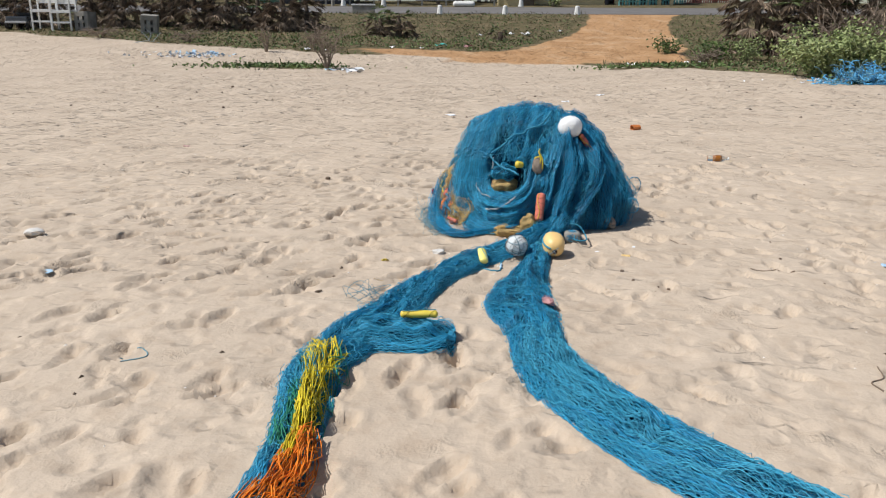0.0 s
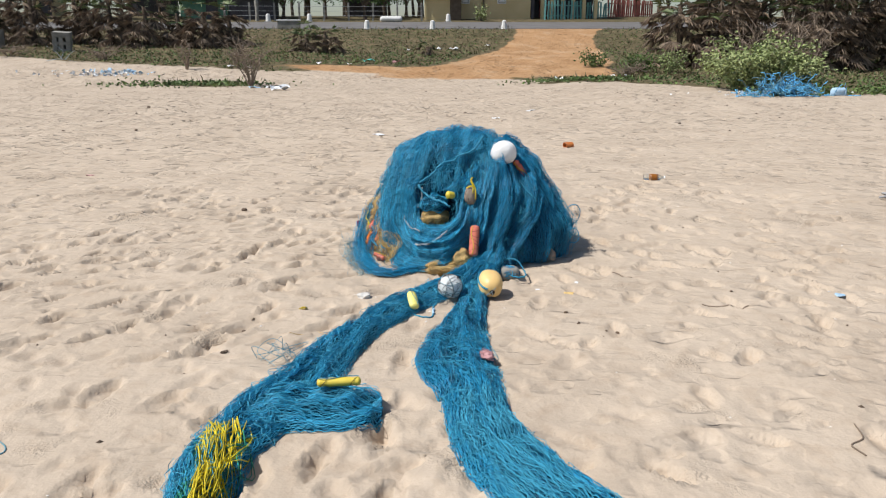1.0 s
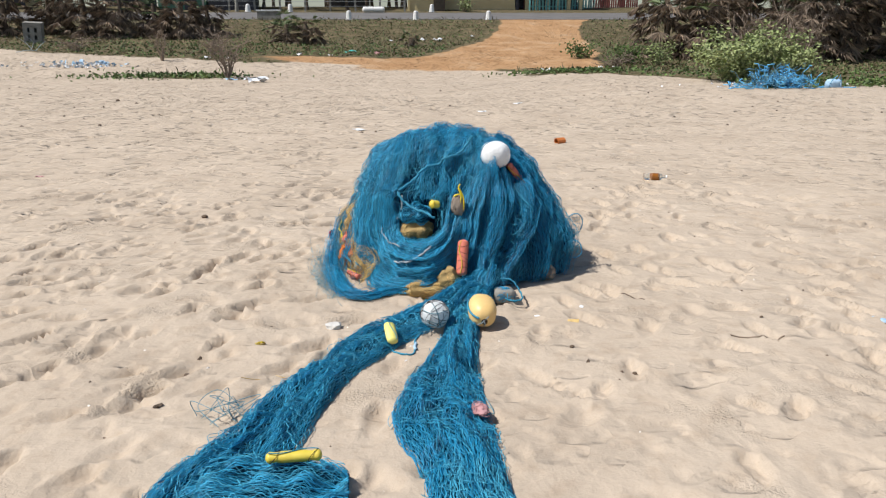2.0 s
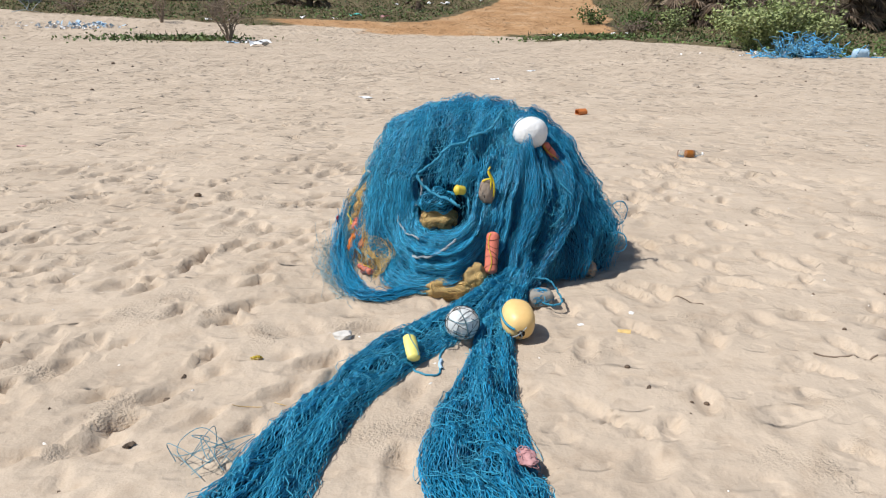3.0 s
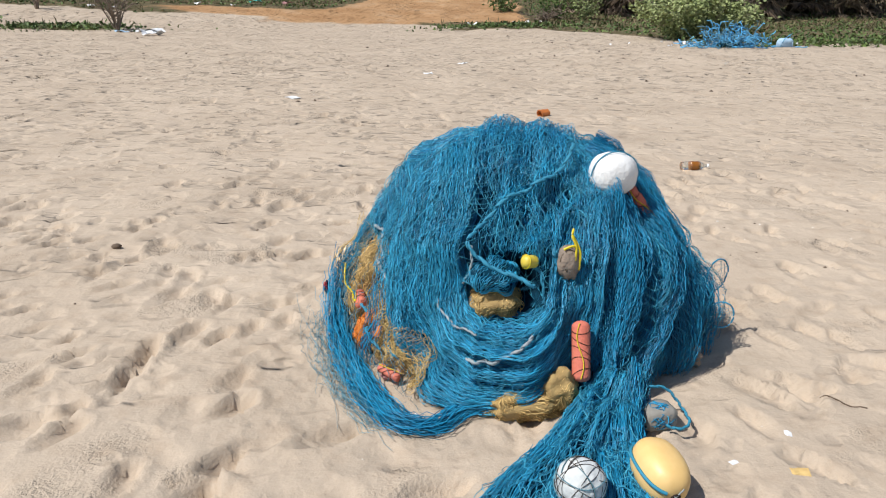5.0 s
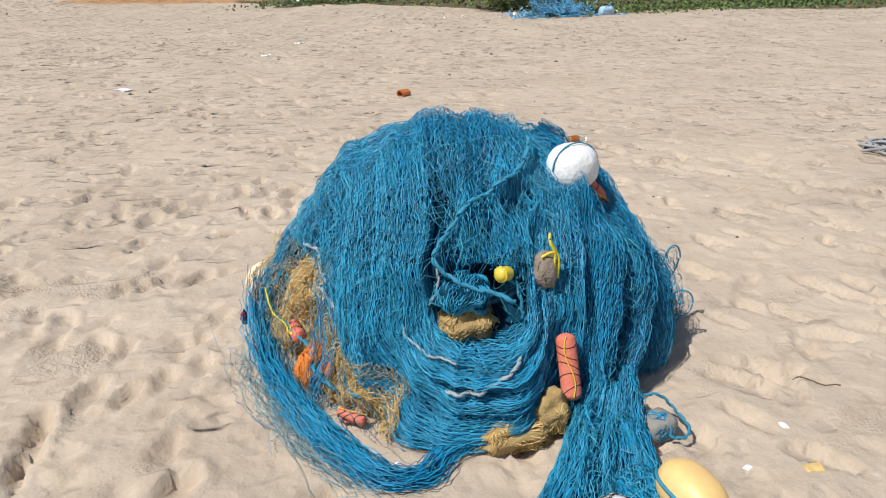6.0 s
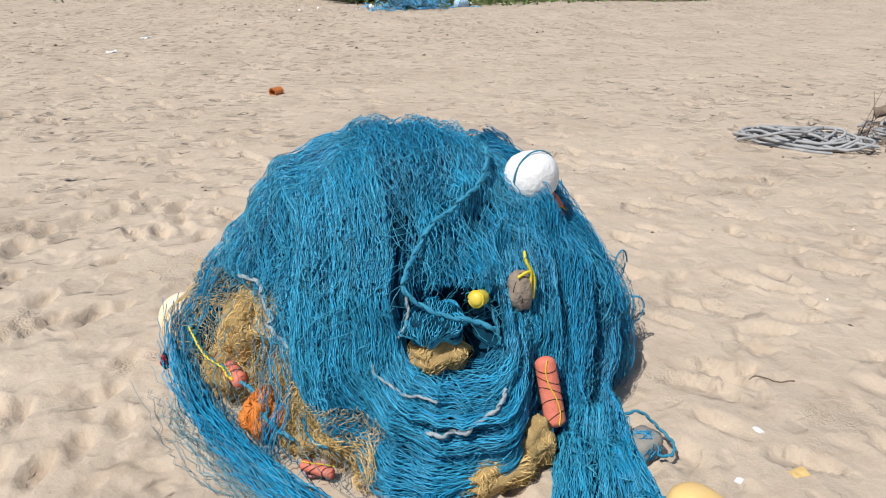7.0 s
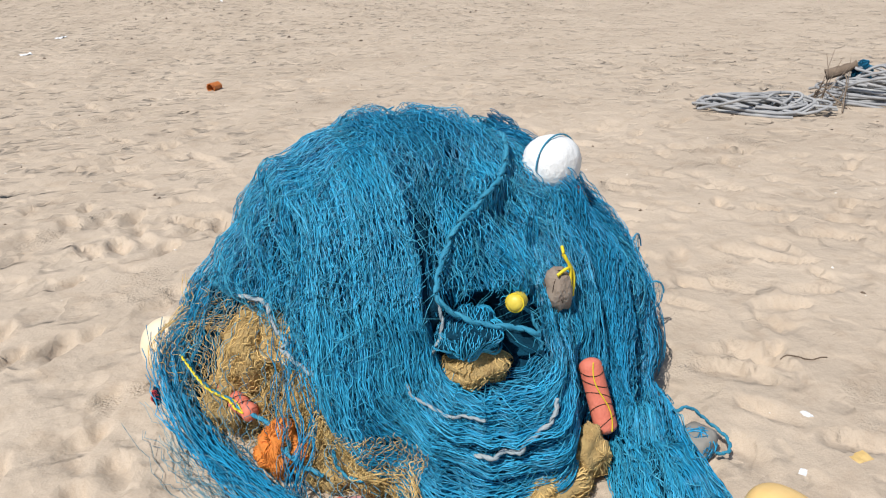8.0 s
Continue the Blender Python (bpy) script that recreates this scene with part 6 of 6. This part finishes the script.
for v in bm.verts:
    v.co += Vector((0, 0.012 * math.sin(v.co.x * 60), 0.010 * math.sin(v.co.y * 70)))
part("wall", bm, AMBER, cup)
part("rim", tubes("rim", [np.stack([-0.07 + 0 * np.linspace(0, 6.28, 20), 0.046 * np.cos(np.linspace(0, 6.28, 20)), 0.046 * np.sin(np.linspace(0, 6.28, 20))], 1)], 0.004, 5), AMBER, cup)


def scrap(name, x, y, w, mat, label, category="litter", lift=0.0, thick=0.5):
    """A crumpled piece of sheet or foam."""
    g = np.random.default_rng(int(abs(x * 977 + y * 131)))
    bm = bmesh.new()
    bmesh.ops.create_grid(bm, x_segments=7, y_segments=6, size=w / 2)
    for v in bm.verts:
        v.co.y *= 0.7
        v.co.z = w * thick * (noise.noise(v.co * (2.2 / w) + Vector((x, y, 0))) * 0.7 + 0.25)
    bmesh.ops.solidify(bm, geom=bm.faces[:], thickness=0.004)
    ob = thing(name, label, category, (x, y, ground_z(x, y) + lift))
    ob.rotation_euler = (0, 0, g.uniform(0, 6))
    part("sheet", bm, mat, ob)
    return ob


scrap("yellow_scrap", 1.295, 5.36, 0.06, OCHRE, "small flat yellow-brown scrap on the sand", thick=0.12)
scrap("white_scrap", 1.11, 5.45, 0.03, LITTER_WHITE, "thin white sliver lying on the sand", thick=0.1)
scrap("white_scrap", 1.395, 5.56, 0.035, LITTER_WHITE, "thin white sliver lying on the sand", thick=0.2)
scrap("plastic_bag", -3.3, 28.0, 0.62, LITTER_WHITE, "crumpled white plastic bag on the sand")
scrap("plastic_sheet", -3.7, 30.2, 0.95, LITTER_WHITE, "pale plastic sheet below the leafless bush", thick=0.2)
scrap("plastic_sheet", -4.4, 30.0, 0.6, LITTER_BLUE, "pale blue plastic sheet below the leafless bush", thick=0.2)
scrap("teal_bag", -0.32, 38.2, 0.5, TEAL_PLASTIC, "teal plastic bag on the grassy bank", lift=0.1)
scrap("plastic_bag", 1.0, 38.0, 0.4, PINK_CLOTH, "pale pink plastic bag on the grassy bank", lift=0.1)
scrap("white_scrap", 3.7, 19.05, 0.17, LITTER_WHITE, "small white scrap on the sand", thick=0.3)
scrap("white_scrap", 2.62, 17.33, 0.16, LITTER_WHITE, "small white scrap on the sand", thick=0.3)
scrap("white_scrap", 0.1, 14.38, 0.2, LITTER_WHITE, "flat white scrap on the sand", thick=0.15)
scrap("blue_scrap", 3.01, 5.22, 0.10, LITTER_BLUE, "small pale blue scrap on the sand", thick=0.15)
scrap("blue_scrap", -2.56, 4.95, 0.07, LITTER_BLUE, "small pale blue scrap on the sand", thick=0.15)
scrap("orange_scrap", -3.44, 10.4, 0.09, PINK_CLOTH, "small faded orange scrap on the sand", thick=0.3)
scrap("dark_scrap", -0.73, 4.56, 0.038, DARK_BIT, "dark bark chip standing in the sand", thick=0.6)
g7 = np.random.default_rng(27)
cl = thing("clear_line_tangle", "tangle of clear fishing line beside the net strip", "fishing line", (-0.43, 4.43, ground_z(-0.43, 4.43)))
for _ in range(9):
    part("line", tubes("line", [spline([g7.normal(0, 0.06, 3) * [1, 1, 0] + [0, 0, 0.01], g7.normal(0, 0.06, 3) * [1, 1, 0.3] + [0, 0, 0.07], g7.normal(0, 0.06, 3) * [1, 1, 0.3] + [0, 0, 0.05], g7.normal(0, 0.07, 3) * [1, 1, 0] + [0, 0, 0.01]], 18)], 0.0016, 4), NET_THIN, cl)
for x, y, w in ((9.3, 32.6, 0.3), (9.9, 33.0, 0.25), (10.6, 33.3, 0.3), (3.6, 45.5, 0.4), (4.4, 45.2, 0.5), (6.6, 47.3, 0.3), (7.3, 31.6, 0.3), (1.8, 44.5, 0.25), (-6.4, 36.4, 0.3), (-5.5, 36.0, 0.25), (-2.6, 37.6, 0.25), (-1.2, 37.4, 0.2)):
    scrap("white_scrap", x, y, w, LITTER_WHITE, "white litter scrap on the grass", lift=0.05)


def rubbish(name, x, y, w, d, n, mat, label, seed, size=0.2):
    g = np.random.default_rng(seed)
    px, py = g.normal(x, w / 3, n), g.normal(y, d / 3, n)
    m = leaves(name, np.stack([px, py, ground_zs(px, py) + g.uniform(0.02, 0.12, n)], 1), size, 0.0, 0.8)
    tagged(part(name, m, mat), label, "litter", kind="stuff")


rubbish("litter", -11.2, 34.0, 3.6, 0.9, 110, LITTER_WHITE, "white litter strewn along the sand's edge", 1, 0.15)
rubbish("litter", -10.6, 34.2, 2.0, 0.6, 50, LITTER_BLUE, "pale blue litter strewn along the sand's edge", 2)
rubbish("litter", 10.2, 21.3, 2.6, 0.4, 34, LITTER_WHITE, "white litter beside the blue net", 3, 0.09)

far_net = thing("blue_net_pile", "small bright blue net pile at the sand's edge", "fishing net", (10.95, 20.95, ground_z(10.95, 20.95)))
g5 = np.random.default_rng(5)
fp = []
for _ in range(170):
    c = np.array([g5.normal(0, 0.55), g5.normal(0, 0.24), 0.03])
    c[2] += max(0, 0.30 * math.exp(-(c[0] / 0.6) ** 2) * g5.uniform(0.2, 1.0))
    q = c + np.cumsum(g5.normal(0, 0.07, (9, 3)), 0)
    q[:, 2] = np.clip(q[:, 2], 0.01, 0.62)
    fp.append(q)
tagged(part("twine", tubes("twine", fp[:120], 0.011, 4), material("bright_blue_twine", ((0.06, 0.33, 0.62), (0.15, 0.48, 0.76)), 0.6, 5, 60, 0, island=0.4), far_net), kind="stuff")
tagged(part("faded_twine", tubes("faded_twine", fp[120:], 0.010, 4), NET_THIN, far_net), kind="stuff")
part("core", lump_bm(0.22, (1.6, 0.6, 0.5), 0.3, 2.5), NET_CORE, far_net)
stump = thing("blue_drum", "crushed pale blue plastic drum beside blue net", "drum", (12.4, 20.8, ground_z(12.4, 20.8) + 0.08))
part("body", lump_bm(0.17, (1.2, 0.7, 0.75), 0.2, 3, 3, 3.5), LITTER_BLUE, stump)
part("rim", tubes("rim", [np.stack([0.13 + 0 * np.linspace(0, 6.28, 20), 0.12 * np.cos(np.linspace(0, 6.28, 20)), 0.12 * np.sin(np.linspace(0, 6.28, 20))], 1)], 0.012, 5), LITTER_BLUE, stump)

branch = thing("dead_branch", "bleached white dead branch lying on the grass", "branch", (-14.4, 38.3, land_at(-14.4, 38.3)))
part("limb", tubes("limb", [spline([(-1.0, 0, 0.1), (0.0, 0, 0.25), (1.1, 0.1, 0.05)], 12), spline([(0.2, 0, 0.2), (-0.3, 0.1, 0.8), (-0.9, 0.1, 1.2)], 12), spline([(0.1, 0, 0.3), (0.3, 0, 0.8), (-0.2, 0, 1.3)], 10), spline([(0.4, 0, 0.2), (0.9, 0, 0.7), (1.2, 0, 0.9)], 10)], 0.028, 5, True), ROPE_WHITE, branch)
branch.scale = (0.6, 0.6, 0.6)


# coils of grey rope
def rope_coil(x, y, long, wide, high, n, turn, label, seed):
    ob = thing("rope_coil", label, "rope", (x, y, ground_z(x, y)), "grey ropes")
    ob.rotation_euler = (0, 0, radians(turn))
    g = np.random.default_rng(seed)
    for _ in range(n):
        k = g.uniform(0.35, 1.0)
        cx = g.normal(0, long * 0.08)
        z0 = high * g.uniform(0.1, 0.9) * (1.1 - k)
        th = np.linspace(0, g.uniform(3.5, 6.2), 30) + g.uniform(0, 6)
        p = np.stack([cx + long / 2 * k * np.cos(th) + 0.03 * np.sin(3 * th), wide / 2 * k * np.sin(th) + 0.02 * np.sin(2 * th), 0.022 + z0 + 0.02 * np.sin(th * 2 + k)], 1)
        part("rope_turn", tubes("rope_turn", [jitter(p, 0.0015, 0.03)], 0.013, 7), GREY_ROPE, ob)
    for _ in range(4):
        s = long * 0.48
        p = spline([(-s, g.normal(0, wide * 0.2), 0.03), (-s * 0.2, g.normal(0, wide * 0.25), 0.05 + high * 0.6), (s * 0.4, g.normal(0, wide * 0.2), 0.04 + high * 0.4), (s * 1.2, g.normal(0, wide * 0.2), 0.02)], 40)
        part("rope_end", tubes("rope_end", [jitter(p, 0.001, 0.02)], 0.013, 7), GREY_ROPE, ob)
    return ob


rope_coil(5.58, 7.75, 1.05, 0.5, 0.17, 22, -62, "flat coil of grey weathered rope on the sand", 1)
rope_coil(6.71, 7.15, 1.1, 0.8, 0.38, 22, -50, "heaped coil of grey weathered rope with driftwood", 2)
drift = thing("driftwood_log", "short dark driftwood log lying on the rope pile", "driftwood", (6.47, 7.55, 0.20))
part("log", trunk_mesh("log", [(0, 0, 0), (0.02, 0.0, 0.12), (0.0, 0.02, 0.26)], 0.05, 0.035), DRIFTWOOD, drift)
drift.rotation_euler = (radians(72), 0, radians(30))
bundle = netted_lump("blue_net_scrap", "teal net scrap on the grey rope pile", (6.70, 7.33, 0.22), (0.10, 0.08, 0.09), 130, NET_CORE, NET, 21)
tw = thing("dry_twig", "tangle of dry grey twigs beside the rope coil", "twig", (6.11, 7.35, ground_z(6.11, 7.35)))
g6 = np.random.default_rng(6)
for _ in range(10):
    part("twig", tubes("twig", [spline([(g6.normal(0, 0.1), g6.normal(0, 0.1), 0.01), g6.normal(0, 0.1, 3) + [0, 0, 0.16], g6.normal(0, 0.16, 3) + [0, 0, 0.22]], 8)], 0.007, 4, True), TWIG, tw)


# thin lines and sticks on the sand
def line_on_sand(name, pts, r, mat, label):
    c = spline(pts, 24)
    p = np.column_stack([c, ground_zs(c[:, 0], c[:, 1]) + r * 0.8])
    ob = thing(name, label, "rope" if "rope" in name else "twig", tuple(p[0]))
    part("strand", tubes("strand", [p - p[0]], r, 5), mat, ob)


line_on_sand("thin_rope", [(0.285, 5.08), (0.30, 5.03), (0.35, 4.995), (0.39, 5.01), (0.40, 5.08), (0.41, 5.18), (0.45, 5.27)], 0.005, ROPE_BLUE, "short blue cord curled on sand beside a float")
line_on_sand("thin_rope", [(0.41, 5.13), (0.40, 5.09), (0.405, 5.05)], 0.008, LITTER_BLUE, "short pale knotted cord on the sand")
line_on_sand("dry_twig", [(2.05, 5.05), (2.2, 5.0), (2.33, 5.02)], 0.004, TWIG, "thin dry twig on the sand")
line_on_sand("dry_twig", [(1.97, 3.28), (1.96, 3.36), (2.04, 3.41), (2.07, 3.52)], 0.0035, DRIFTWOOD, "crooked dark twig on the sand")
line_on_sand("dry_twig", [(-0.42, 4.81), (-0.32, 4.84), (-0.22, 4.83)], 0.0016, OCHRE, "thin dry straw on the sand")
line_on_sand("dry_twig", [(1.70, 5.78), (1.75, 5.73), (1.81, 5.66)], 0.003, DARK_BIT, "thin dry twig on the sand")
line_on_sand("thin_rope", [(-1.55, 3.62), (-1.45, 3.66), (-1.4, 3.58), (-1.5, 3.52)], 0.003, NET_THIN, "thin pale cord curled on the sand")
line_on_sand("dry_twig", [(4.4, 6.3), (4.6, 6.36), (4.75, 6.28)], 0.008, DARK_BIT, "dark curled stick on the sand")


def bits(name, n, lo, hi, mat, label, seed, x=(-6, 8), y=(1.4, 22)):
    """Small chips strewn over the sand."""
    g = np.random.default_rng(seed)
    V, F = [], []
    px, py = g.uniform(*x, n), g.uniform(*y, n)
    pz = ground_zs(px, py)
    for i in range(n):
        r = g.uniform(lo, hi)
        k = len(V)
        a = g.uniform(0, 6)
        for j in range(4):
            V.append((px[i] + r * math.cos(a + j * 1.57) * (1 if j % 2 else 0.6), py[i] + r * math.sin(a + j * 1.57) * (1 if j % 2 else 0.6), pz[i] - r * 0.1))
        V.append((px[i], py[i], pz[i] + r * g.uniform(0.3, 0.7)))
        F += [(k, k + 1, k + 4), (k + 1, k + 2, k + 4), (k + 2, k + 3, k + 4), (k + 3, k, k + 4)]
    tagged(part(name, mesh_of(name, V, F, False), mat), label, "debris", kind="stuff")


bits("dark_debris", 420, 0.006, 0.02, DARK_BIT, "small dark chips strewn over the sand", 1)
bits("shell_bits", 520, 0.004, 0.013, SHELL, "small white shell bits strewn over the sand", 2)
bits("dark_debris", 160, 0.02, 0.06, DARK_BIT, "dark chips on the far sand", 3, (-14, 16), (14, 28))
for x, y, r in ((-1.215, 8.14, 0.026), (-4.41, 15.55, 0.028), (-5.66, 20.87, 0.04), (1.42, 4.72, 0.011), (1.35, 4.70, 0.007), (-0.69, 4.92, 0.014), (1.19, 5.0, 0.012), (2.35, 5.3, 0.010)):
    ob = thing("dark_pebble", "small dark pebble lying on the sand", "pebble", (x, y, ground_z(x, y) + r * 0.4))
    part("body", lump_bm(r, (1.1, 0.9, 0.7), 0.3, 2, 2), DARK_BIT, ob)
netted_lump("yellow_scrap_net", "tiny yellow twine scrap on the sand", (-0.38, 5.22, 0.0), (0.022, 0.018, 0.012), 70, OCHRE_CORE, YELLOW_TWINE, 31)
